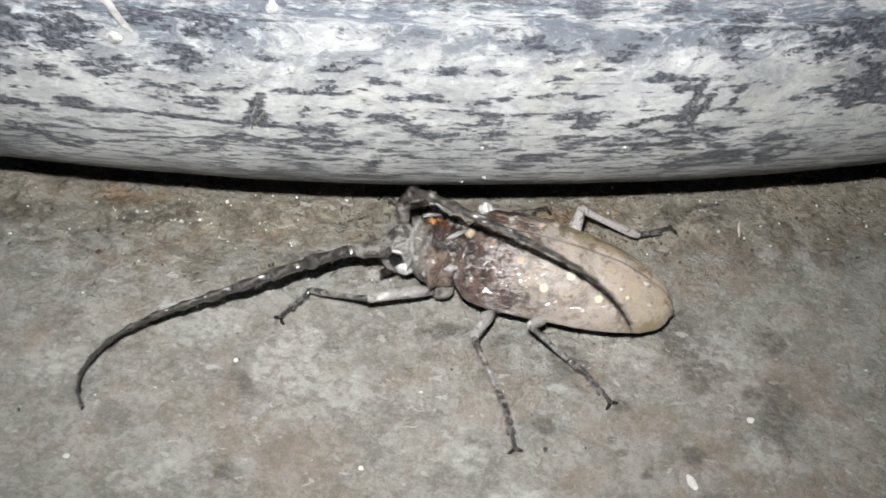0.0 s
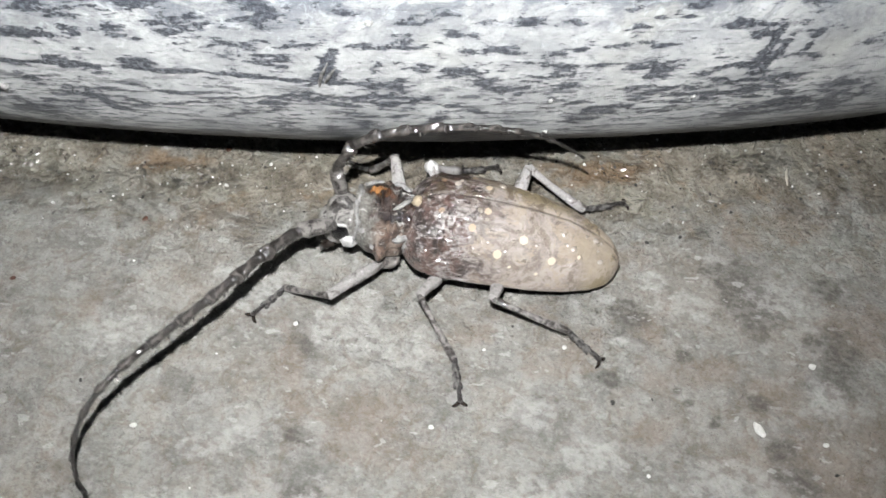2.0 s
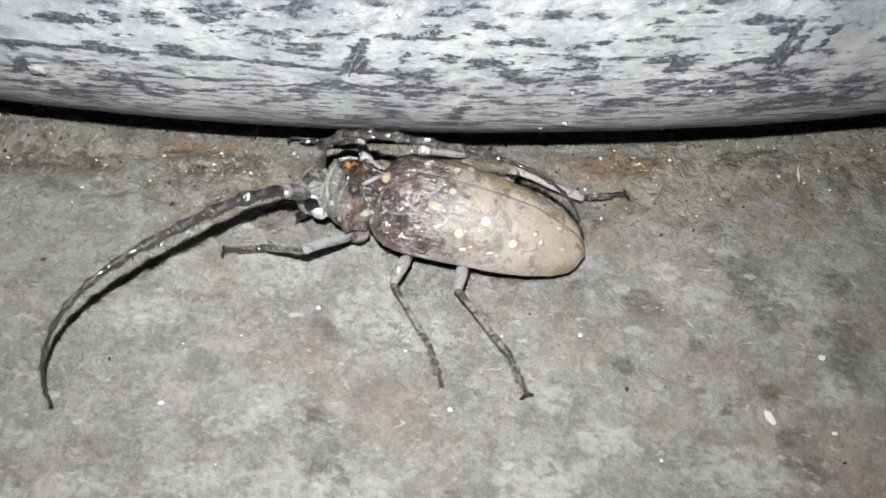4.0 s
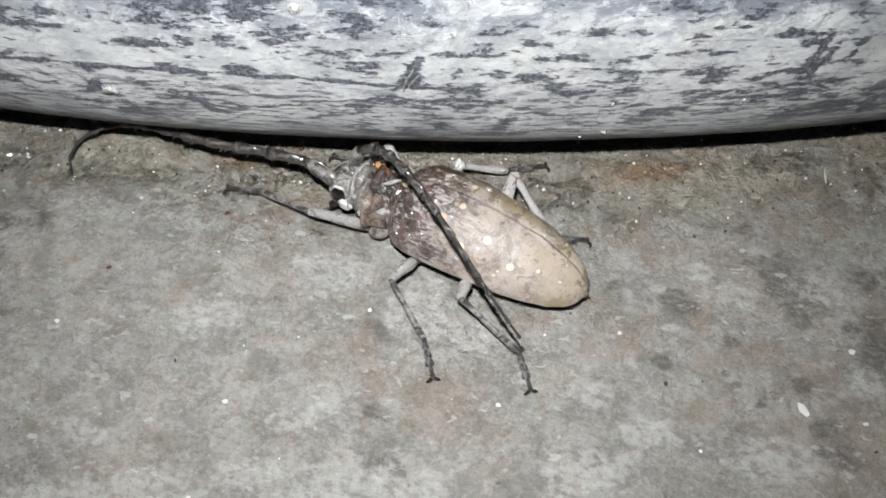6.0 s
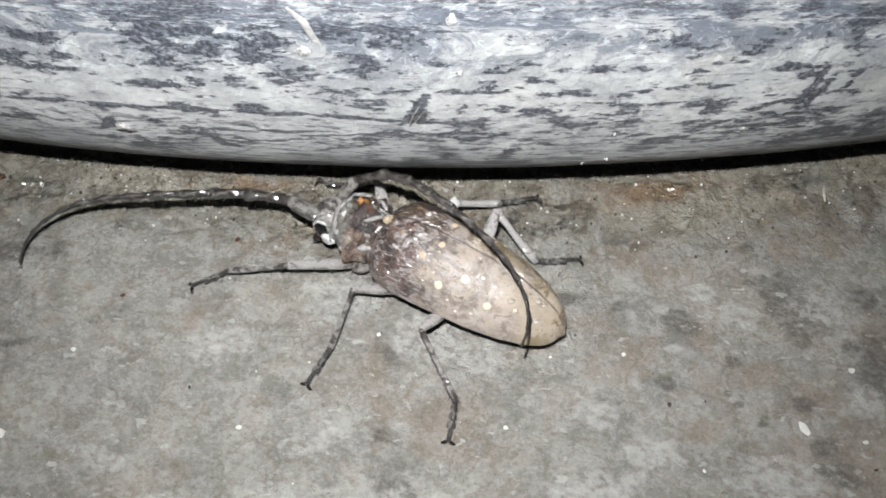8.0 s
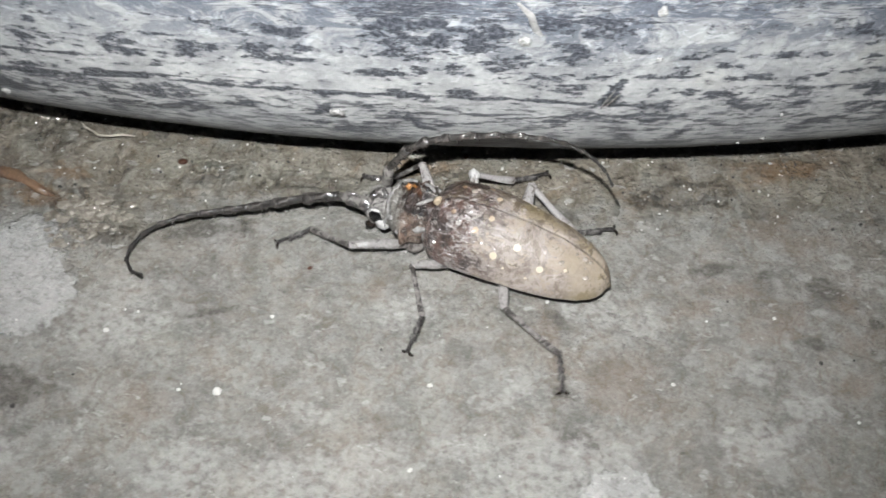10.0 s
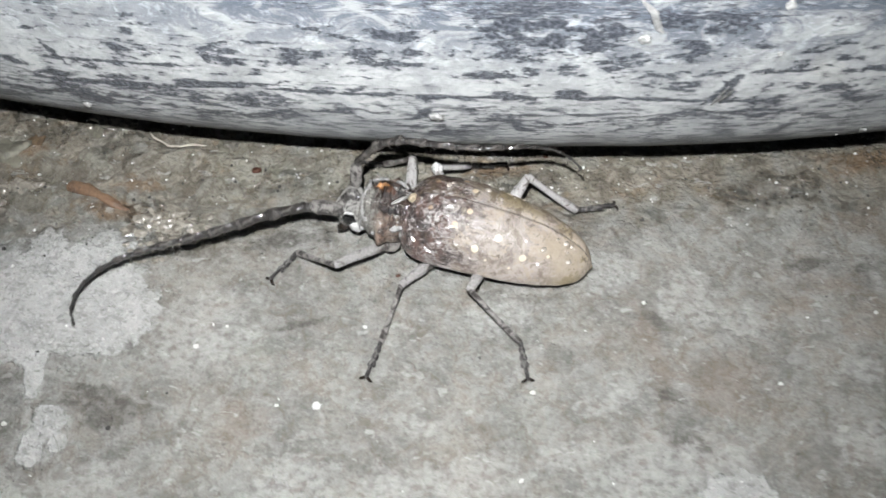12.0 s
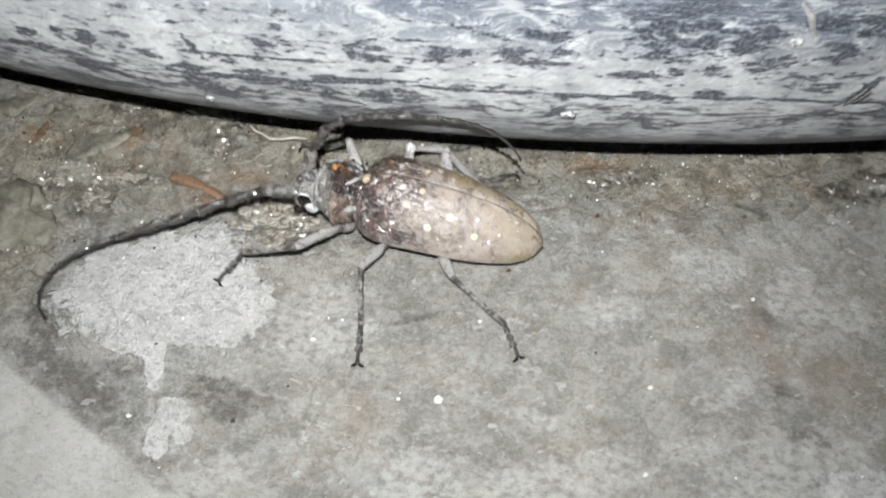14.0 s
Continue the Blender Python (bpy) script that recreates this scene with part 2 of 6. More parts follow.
def pipe_material():
    m = Nodes("dusty_black_plastic")
    uvw = m.coords("UV", (1, 1, 1))

    def stretched(sx, sy, place=0.0):
        return m.add("ShaderNodeMapping", Vector=uvw, Scale=(sx, sy, 1), Location=(place, 0.4 * place, 0)).outputs[0]

    height = m.add("ShaderNodeSeparateXYZ", Vector=uvw).outputs["Y"]
    top = m.span(height, -0.85, 0.15)
    foot = m.span(height, -0.85, -1.25)
    streak = m.noise(stretched(0.7, 3.6), 2.0, 8, 0.70, 0.6)
    blot = m.noise(stretched(1, 2.2), 5.2, 8, 0.68, 0.35)
    fine = m.noise(stretched(4, 9), 2.0, 5, 0.7)
    thin = m.noise(stretched(1.6, 7.5, 7), 2.0, 6, 0.66, 0.5)
    long_mark = m.noise(stretched(0.2, 6.0), 2.2, 3, 0.6, 0.3)
    cloud = m.noise(uvw, 1.3, 6, 0.66, 0.5)
    speck = m.noise(uvw, 24, 4, 0.65)
    marble = m.noise(stretched(1, 1.5, 3), 2.3, 9, 0.74, 0.9)
    curd = m.noise(stretched(1, 1.25, 11), 6.5, 6, 0.7, 1.0)
    # worn: where the dust has been rubbed off and the plastic shows
    bare = m.calc("ADD", m.attr("worn"), m.calc("MULTIPLY", m.calc("SUBTRACT", streak, 0.5), 1.6))
    bare = m.calc("ADD", bare, m.calc("MULTIPLY", m.calc("SUBTRACT", blot, 0.5), 2.7))
    bare = m.calc("ADD", bare, m.calc("MULTIPLY", m.calc("SUBTRACT", fine, 0.5), 1.5))
    rubbed = m.calc("MULTIPLY", m.span(bare, 0.26, 0.36), m.span(speck, 0.66, 0.42, 0.80, 1.0))
    dash = m.calc("MULTIPLY", m.span(thin, 0.515, 0.55, 0, 0.95), m.span(blot, 0.42, 0.48))
    rubbed = m.calc("MAXIMUM", rubbed, m.calc("MULTIPLY", dash, m.calc("ADD", 0.12, m.calc("MULTIPLY", foot, 0.88))))
    rubbed = m.calc("MAXIMUM", rubbed, m.calc("MULTIPLY", m.span(long_mark, 0.63, 0.66, 0, 0.5), m.span(blot, 0.42, 0.55)))
    dust = m.mix(m.span(cloud, 0.3, 0.7), (0.255, 0.262, 0.265), (0.395, 0.403, 0.398))
    dust = m.mix(m.span(fine, 0.5, 0.75, 0, 0.45), dust, (0.47, 0.475, 0.47))
    dust = m.mix(m.span(curd, 0.56, 0.64, 0, 0.35), dust, (0.50, 0.505, 0.50))
    dust = m.mix(m.span(curd, 0.46, 0.36, 0, 0.4), dust, (0.155, 0.163, 0.175))
    dust = m.mix(m.span(bare, 0.0, 0.30, 0, 0.4), dust, (0.13, 0.138, 0.155))
    dust = m.mix(m.span(m.noise(uvw, 0.9, 3), 0.55, 0.72, 0, 0.3), dust, (0.30, 0.295, 0.25))
    # higher up only a thin, marbled film is left, its bluish tint painted sheen
    end = m.span(m.add("ShaderNodeSeparateXYZ", Vector=uvw).outputs["X"], -6.6, -4.6, 0.35, 1.0)
    film = m.calc("MULTIPLY", m.calc("MULTIPLY", top, end), m.span(marble, 0.57, 0.46, 0.12, 0.95))
    film = m.calc("MAXIMUM", film, m.calc("MULTIPLY", m.calc("MULTIPLY", top, m.span(m.attr("worn"), 0.06, 0.34, 0, 0.9)), m.span(blot, 0.36, 0.5)))
    dust = m.mix(film, dust, (0.085, 0.098, 0.124))
    # pale bluish flecks that also carry the lamp's sheen in the colour
    dust = m.mix(m.calc("MULTIPLY", top, m.span(curd, 0.55, 0.63, 0, 0.55)), dust, (0.45, 0.475, 0.50))
    dust = m.mix(m.calc("MULTIPLY", top, m.span(speck, 0.52, 0.66, 0, 0.25)), dust, (0.34, 0.38, 0.43))
    plastic = m.mix(m.span(speck, 0.40, 0.72), (0.030, 0.034, 0.043), (0.105, 0.113, 0.134))
    col = m.mix(m.calc("MULTIPLY", rubbed, 0.95), dust, plastic)
    smooth = m.calc("MAXIMUM", rubbed, film)
    rough = m.calc("SUBTRACT", 0.62, m.calc("MULTIPLY", smooth, 0.27))
    h = m.calc("ADD", m.calc("MULTIPLY", m.calc("SUBTRACT", 1.0, rubbed), 0.5), m.calc("ADD", m.calc("MULTIPLY", curd, 0.6), m.calc("MULTIPLY", streak, 0.4)))
    n = m.bump(h, 0.45, 0.06 * U)
    return m.done(col, rough, n, 0.0, 0.5, 1.0)


def elytron_material(side):
    m = Nodes("beetle_wing_case")
    vec = m.coords("Object", (K, K, K))
    sep = m.add("ShaderNodeSeparateXYZ", Vector=vec)
    x = sep.outputs["X"]
    cloud = m.noise(vec, 2.4, 6, 0.66, 0.6)
    stain = m.noise(vec, 4.2, 6, 0.68, 0.9)
    fuzz = m.noise(m.coords("Object", (K * 1.0, K * 2.2, K * 2.2)), 10, 6, 0.7, 0.8)
    fine = m.noise(vec, 44, 4, 0.7)
    blotch = m.noise(vec, 8.5, 6, 0.7, 0.8)
    khaki = m.mix(m.span(cloud, 0.40, 0.58), (0.215, 0.182, 0.164), (0.42, 0.362, 0.330))
    khaki = m.mix(m.span(stain, 0.52, 0.56, 0, 0.7), khaki, (0.40, 0.325, 0.25))
    khaki = m.mix(m.span(stain, 0.46, 0.42, 0, 0.6), khaki, (0.16, 0.125, 0.09))
    khaki = m.mix(m.span(blotch, 0.54, 0.60, 0, 0.55), khaki, (0.43, 0.38, 0.33))
    khaki = m.mix(m.span(blotch, 0.46, 0.40, 0, 0.4), khaki, (0.14, 0.115, 0.09))
    khaki = m.mix(m.span(fine, 0.45, 0.65, 0, 0.35), khaki, (0.44, 0.39, 0.34))
    tail = m.span(m.calc("ADD", x, m.calc("MULTIPLY", cloud, 0.9)), -0.50, -0.66, 0, 0.6)
    khaki = m.mix(tail, khaki, (0.39, 0.325, 0.245))
    across = m.calc("ADD", sep.outputs["Y"], m.calc("ADD", 0.045, m.calc("MULTIPLY", m.calc("SUBTRACT", sep.outputs["Z"], 0.30), 0.14)))
    far = m.calc("MULTIPLY", m.span(across, -0.03, -0.26), m.span(stain, 0.40, 0.50, 0.45, 1.0))
    khaki = m.mix(far, khaki, (0.17, 0.135, 0.08))
    # ragged olive patches on the folded side and the tip, where the down is rubbed thin
    rubbed = m.calc("MAXIMUM", m.span(across, 0.06, -0.16), m.span(x, -0.95, -1.2))
    rubbed = m.calc("MULTIPLY", rubbed, m.span(m.noise(vec, 3.1, 6, 0.68, 0.7), 0.50, 0.535, 0, 0.75))
    khaki = m.mix(rubbed, khaki, (0.225, 0.178, 0.100))
    # towards the shoulders the pale down is worn off and the brown shell shows through
    front = m.span(m.calc("ADD", x, m.calc("MULTIPLY", m.calc("SUBTRACT", cloud, 0.5), 1.8)), -0.45, 0.22)
    patch = m.noise(vec, 4.6, 6, 0.66, 0.9)
    worn = m.calc("MULTIPLY", front, m.span(m.calc("ADD", patch, m.calc("MULTIPLY", m.calc("SUBTRACT", fuzz, 0.5), 0.5)), 0.55, 0.44))
    worn = m.calc("MAXIMUM", worn, m.calc("MULTIPLY", m.span(x, 0.12, 0.42), m.span(fuzz, 0.60, 0.50, 0, 0.9)))
    shell = m.mix(m.span(m.noise(vec, 6, 5, 0.65), 0.40, 0.6), (0.026, 0.017, 0.015), (0.125, 0.072, 0.058))
    lilac = m.mix(m.span(fuzz, 0.42, 0.60), (0.145, 0.122, 0.117), (0.335, 0.308, 0.302))
    down = m.mix(m.span(front, 0.0, 1.0, 0, 0.85), khaki, lilac)
    col = m.mix(m.calc("MULTIPLY", worn, 0.90), down, shell)
    seam = m.span(m.calc("ABSOLUTE", across), 0.020, 0.006, 0, 0.45)
    col = m.mix(seam, col, (0.07, 0.052, 0.036))
    dirt = m.span(m.calc("ADD", m.noise(vec, 9, 5, 0.7, 0.5), m.span(across, 0.12, -0.03, 0, 0.10)), 0.60, 0.66, 0, 0.75)
    col = m.mix(dirt, col, (0.10, 0.075, 0.05))
    spot = m.span(m.calc("ADD", m.attr("spot"), m.calc("MULTIPLY", m.calc("SUBTRACT", m.noise(vec, 14, 3), 0.5), 0.16)), 0.46, 0.58)
    ochre = m.mix(m.span(x, -0.35, 0.1), (0.66, 0.58, 0.46), (0.44, 0.30, 0.18))
    col = m.mix(m.calc("MULTIPLY", spot, m.span(x, 0.25, -0.2, 0.55, 1.0)), col, ochre)
    granule = m.calc("MULTIPLY", m.span(m.voronoi(vec, 25), 0.45, 0.1), m.span(x, -0.25, 0.3))
    n = m.bump(granule, 0.7, 0.03 * U)
    beads = m.bump(m.noise(vec, 9, 0.5, 0.5, 0.8), 1.0, 0.13 * U)
    n = m.bump(m.calc("ADD", fuzz, m.calc("MULTIPLY", fine, 0.4)), 0.28, 0.035 * U, n)
    rough = m.calc("SUBTRACT", 0.46, m.calc("MULTIPLY", worn, 0.18))
    wet = m.calc("ADD", 0.22, m.calc("MULTIPLY", m.calc("MAXIMUM", worn, m.span(x, -0.1, 0.3)), 0.75))
    return m.done(col, rough, n, 0.0, 0.5, 0.3, wet, 0.16, beads, 2.2)


def shell_material(name, dark, pale, cover, scale=6.0, gloss=0.42, coat=0.3):
    """Brown-black insect shell under patches of pale down."""
    m = Nodes(name)
    vec = m.coords("Object", (K, K, K))
    patch = m.noise(vec, scale, 6, 0.68, 0.8)
    fine = m.noise(vec, scale * 6, 4, 0.7)
    shell = m.mix(m.span(fine, 0.35, 0.7), dark, tuple(min(1, c * 2.6 + 0.012) for c in dark))
    fluff = m.mix(m.span(fine, 0.3, 0.7), tuple(c * 0.7 for c in pale), pale)
    shown = m.span(patch, 0.62 - cover * 0.5, 0.78 - cover * 0.5)
    col = m.mix(m.calc("MULTIPLY", shown, 0.92), shell, fluff)
    n = m.bump(m.calc("ADD", patch, m.calc("MULTIPLY", fine, 0.4)), 0.6, 0.05 * U)
    rough = m.calc("ADD", gloss, m.calc("MULTIPLY", shown, 0.35))
    wet = m.calc("MULTIPLY", m.calc("SUBTRACT", 1.0, m.calc("MULTIPLY", shown, 0.6)), coat)
    dew = m.bump(m.noise(vec, 10, 0.5, 0.5, 0.6), 1.0, 0.10 * U)
    return m.done(col, rough, n, 0.0, 0.5, 0.4, wet, 0.16, dew, 2.1)


def pronotum_material():
    """Knobbly brown-black shield: rusty flanks, a grey downy front, wet dark middle, one orange mark."""
    m = Nodes("pronotum_shell")
    vec = m.coords("Object", (K, K, K))
    sep = m.add("ShaderNodeSeparateXYZ", Vector=vec)
    x, across = sep.outputs["X"], m.calc("ADD", sep.outputs["Y"], 0.045)
    patch = m.noise(vec, 8, 6, 0.68, 0.9)
    clump = m.noise(vec, 4.5, 5, 0.65, 0.7)
    fine = m.noise(vec, 40, 4, 0.7)
    flank = m.mix(m.span(patch, 0.42, 0.60), (0.04, 0.026, 0.020), (0.25, 0.195, 0.16))
    flank = m.mix(m.span(clump, 0.50, 0.60, 0, 0.45), flank, (0.12, 0.06, 0.036))
    dark = m.mix(m.span(patch, 0.40, 0.62), (0.010, 0.007, 0.007), (0.065, 0.040, 0.032))
    middle = m.calc("ADD", m.span(m.calc("ABSOLUTE", across), 0.30, 0.10), m.calc("MULTIPLY", m.calc("SUBTRACT", clump, 0.5), 3.0))
    middle = m.calc("MULTIPLY", m.span(middle, 0.35, 0.75), m.span(x, 0.92, 0.80))
    col = m.mix(middle, flank, dark)
    grey = m.calc("MULTIPLY", m.span(m.calc("ADD", x, m.calc("MULTIPLY", m.calc("SUBTRACT", patch, 0.5), 0.5)), 0.80, 0.90), 0.85)
    col = m.mix(grey, col, m.mix(m.span(fine, 0.35, 0.65), (0.105, 0.102, 0.090), (0.245, 0.24, 0.222)))
    streaks = m.noise(m.add("ShaderNodeMapping", Vector=vec, Rotation=(0, 0, 0.5), Scale=(1, 3.5, 1)).outputs[0], 7, 5, 0.65, 0.6)
    col = m.mix(m.span(streaks, 0.585, 0.64, 0, 0.75), col, (0.40, 0.385, 0.36))
    spot = m.span(m.calc("ADD", m.attr("spot"), m.calc("MULTIPLY", m.calc("SUBTRACT", patch, 0.5), 0.12)), 0.46, 0.62)
    rim = m.span(m.attr("spot"), 0.14, 0.40, 0, 0.9)
    col = m.mix(rim, col, (0.03, 0.014, 0.008))
    tan = m.mix(m.span(x, 0.74, 0.80), (0.13, 0.05, 0.018), (0.43, 0.20, 0.06))
    col = m.mix(m.calc("MULTIPLY", spot, 0.95), col, tan)
    n = m.bump(m.calc("ADD", patch, m.calc("MULTIPLY", fine, 0.4)), 0.7, 0.06 * U)
    dew = m.bump(m.noise(vec, 9, 0.5, 0.5, 0.8), 1.0, 0.13 * U)
    wet = m.calc("ADD", 0.25, m.calc("MULTIPLY", middle, 0.75))
    return m.done(col, m.calc("SUBTRACT", 0.55, m.calc("MULTIPLY", middle, 0.28)), n, 0.0, 0.5, 0.4, wet, 0.16, dew, 2.2)


def plain_material(name, colour, rough, scale=20.0, spread=0.5, specular=0.5):
    m = Nodes(name)
    vec = m.coords("Object", (K, K, K))
    f = m.noise(vec, scale, 5, 0.65, 0.4)
    col = m.mix(m.span(f, 0.3, 0.7), tuple(c * (1 - spread) for c in colour), colour)
    n = m.bump(f, 0.4, 0.03 * U)
    return m.done(col, rough, n, 0.0, specular)


CONCRETE = concrete_material()
PIPE = pipe_material()
ELYTRON = elytron_material(1)
PRONOTUM = pronotum_material()
HEAD = shell_material("head_shell", (0.016, 0.013, 0.012), (0.36, 0.345, 0.325), 0.46, 9.0, 0.3, 0.9)
UNDERSIDE = shell_material("underside_shell", (0.03, 0.024, 0.02), (0.28, 0.26, 0.24), 0.6, 6.0)
FEMUR = shell_material("femur_shell", (0.07, 0.056, 0.048), (0.52, 0.50, 0.49), 0.56, 9.0, 0.36, 0.6)
DARK_FEMUR = shell_material("dark_femur_shell", (0.030, 0.023, 0.020), (0.39, 0.37, 0.36), 0.50, 6.0, 0.32, 0.8)
TIBIA = shell_material("tibia_shell", (0.022, 0.018, 0.016), (0.31, 0.29, 0.275), 0.37, 9.0, 0.3, 0.9)
TARSUS = shell_material("tarsus_shell", (0.012, 0.010, 0.010), (0.20, 0.19, 0.18), 0.30, 14.0, 0.3, 0.8)
FEELER = shell_material("antenna_shell", (0.011, 0.009, 0.008), (0.12, 0.106, 0.097), 0.27, 10.0, 0.30, 0.9)
SCAPE = shell_material("antenna_root_shell", (0.016, 0.013, 0.012), (0.28, 0.262, 0.245), 0.38, 9.0, 0.3, 0.9)
FEELER_TIP = shell_material("antenna_tip_shell", (0.008, 0.007, 0.006), (0.06, 0.052, 0.046), 0.30, 9.0, 0.36, 0.3)
CLAW = plain_material("claw_horn", (0.03, 0.022, 0.018), 0.25)
EYE_BLACK = plain_material("eye_black", (0.006, 0.006, 0.007), 0.08, 60, 0.3, 0.8)
CREAM_DOWN = plain_material("cream_down", (0.50, 0.41, 0.29), 0.8, 30, 0.4)
WHITE_DOWN = plain_material("white_down", (0.40, 0.39, 0.38), 0.8, 18, 0.6)
KNEE_DOWN = plain_material("knee_down", (0.70, 0.69, 0.68), 0.7, 18, 0.25)
TAIL_DOWN = plain_material("tail_down", (0.33, 0.27, 0.19), 0.7, 18, 0.5)
CHALK = plain_material("chalk_white", (0.78, 0.77, 0.74), 0.75, 14, 0.25)
SPLASH = shell_material("splashed_mortar", (0.20, 0.20, 0.195), (0.46, 0.46, 0.45), 0.5, 6.0, 0.3, 0.8)
STRAW = plain_material("bleached_straw", (0.62, 0.58, 0.49), 0.55, 10, 0.3)
TWIG = shell_material("rotten_twig", (0.10, 0.060, 0.038), (0.27, 0.165, 0.10), 0.50, 7.0, 0.5, 0.4)
BROWN_GRIT = plain_material("brown_grit", (0.10, 0.036, 0.018), 0.45, 12, 0.5)
DARK_GRIT = plain_material("dark_grit", (0.05, 0.047, 0.043), 0.6, 12, 0.4)
# white grains: sand, and wet glints put in as plain white colour
GLINT_GRIT = plain_material("glint_grit", (0.84, 0.83, 0.80), 0.35, 12, 0.25, 0.9)
BOULDER = plain_material("earthy_stone", (0.25, 0.235, 0.185), 0.6, 7, 0.6)
RUSTY_STONE = plain_material("rusty_stone", (0.22, 0.15, 0.09), 0.6, 7, 0.65)
SCRAPED = plain_material("scraped_dust", (0.40, 0.395, 0.385), 0.6, 9, 0.45)
PEEL = plain_material("peeled_plastic", (0.30, 0.30, 0.29), 0.5, 9, 0.7)
WET_EARTH = shell_material("wet_earth", (0.035, 0.031, 0.026), (0.20, 0.185, 0.155), 0.5, 7.0, 0.35, 1.0)
LAMP_BODY = plain_material("black_lamp_body", (0.02, 0.02, 0.02), 0.5)


def water_material():
    """An opaque bead of water; its tint stands in for the shell seen through it."""
    m = Nodes("water_bead")
    vec = m.coords("Object", (K, K, K))
    tint = m.mix(m.span(m.noise(vec, 5, 3), 0.4, 0.6), (0.30, 0.26, 0.22), (0.46, 0.41, 0.36))
    return m.done(tint, 0.25, None, 0.0, 0.5, 0.0, 1.0, 0.14, None, 2.2)


WATER = water_material()


def wet_gravel_material():
    m = Nodes("wet_gravel")
    vec = m.coords("Object", (K, K, K))
    each = m.tree.nodes.new("ShaderNodeNewGeometry").outputs["Random Per Island"]
    col = m.mix(each, (0.13, 0.112, 0.088), (0.30, 0.27, 0.225))
    col = m.mix(m.span(m.noise(vec, 14, 4, 0.65), 0.42, 0.6), col, (0.36, 0.33, 0.28))
    return m.done(col, 0.5, m.bump(m.noise(vec, 30, 3), 0.5, 0.03 * U), 0.0, 0.5, 0.3, 1.0, 0.15, None, 2.3)


WET_GRAVEL = wet_gravel_material()


def lamp_glow():
    m = Nodes("lamp_glow")
    m.bsdf.inputs["Base Color"].default_value = (1, 1, 1, 1)
    m.bsdf.inputs["Emission Color"].default_value = (0.97, 0.985, 1.0, 1)
    m.bsdf.inputs["Emission Strength"].default_value = LAMP_GLOW
    return m.mat


GLOW = lamp_glow()


# ---- building helpers ----
def smooth_noise(x, y, cell, seed):
    """Soft random heights between -1 and 1, with features about one cell wide."""
    table = np.random.default_rng(seed).uniform(-1, 1, (97, 97))
    gx, gy = x / cell + 1000, y / cell + 1000
    ix, iy = np.floor(gx).astype(int), np.floor(gy).astype(int)
    fx, fy = gx - ix, gy - iy
    fx, fy = fx * fx * (3 - 2 * fx), fy * fy * (3 - 2 * fy)
    a, b = table[ix % 97, iy % 97], table[(ix + 1) % 97, iy % 97]
    c, d = table[ix % 97, (iy + 1) % 97], table[(ix + 1) % 97, (iy + 1) % 97]
    return (a * (1 - fx) + b * fx) * (1 - fy) + (c * (1 - fx) + d * fx) * fy


def blots(x, y, spots):
    """1 in the middle of each spot (x, y, half length, half width, turn), 0.5 on its rim, 0 well outside."""
    out = np.zeros_like(x)
    for cx, cy, rx, ry, turn in spots:
        c, s = math.cos(radians(turn)), math.sin(radians(turn))
        px, py = (x - cx) * c + (y - cy) * s, (y - cy) * c - (x - cx) * s
        r = np.sqrt((px / rx) ** 2 + (py / ry) ** 2)
        out = np.maximum(out, np.clip(1 - 0.5 * r, 0, 1))
    return out


def sheet(name, places, material, attributes=(), ring=False, uv=None):
    """A smooth mesh over a grid of places (rows, columns, 3) in metres; ring closes the columns."""
    n, k = places.shape[:2]
    index = np.arange(n * k).reshape(n, k)
    nxt = np.roll(index, -1, 1) if ring else index
    a, b = (index[:-1], nxt[:-1]) if ring else (index[:-1, :-1], index[:-1, 1:])
    d, c = (index[1:], nxt[1:]) if ring else (index[1:, :-1], index[1:, 1:])
    quads = np.stack([a.ravel(), b.ravel(), c.ravel(), d.ravel()], 1)
    me = bpy.data.meshes.new(name)
    me.vertices.add(n * k)
    me.vertices.foreach_set("co", places.reshape(-1).astype(np.float32))
    me.loops.add(quads.size)
    me.loops.foreach_set("vertex_index", quads.ravel().astype(np.int32))
    me.polygons.add(len(quads))
    me.polygons.foreach_set("loop_start", np.arange(0, quads.size, 4, dtype=np.int32))
    me.update(calc_edges=True)
    me.polygons.foreach_set("use_smooth", np.ones(len(quads), dtype=bool))
    for key, values in attributes:
        me.attributes.new(key, "FLOAT", "POINT").data.foreach_set("value", values.reshape(-1).astype(np.float32))
    if uv is not None:
        layer = me.uv_layers.new(name="UVMap")
        layer.data.foreach_set("uv", uv.reshape(-1, 2)[quads.ravel()].reshape(-1).astype(np.float32))
    me.materials.append(material)
    me.validate()
    return me


def part(name, bm, material, parent=None, label="", flat=False):
    """Links a bmesh, built in units, as one mesh object under a thing or part."""
    bmesh.ops.scale(bm, vec=(U, U, U), verts=bm.verts)
    bmesh.ops.recalc_face_normals(bm, faces=bm.faces)
    me = bpy.data.meshes.new(name)
    bm.to_mesh(me)
    bm.free()
    if not flat:
        me.polygons.foreach_set("use_smooth", np.ones(len(me.polygons), dtype=bool))
    me.materials.append(material)
    ob = new(name, me)
    ob.parent = parent
    return tagged(ob, label)


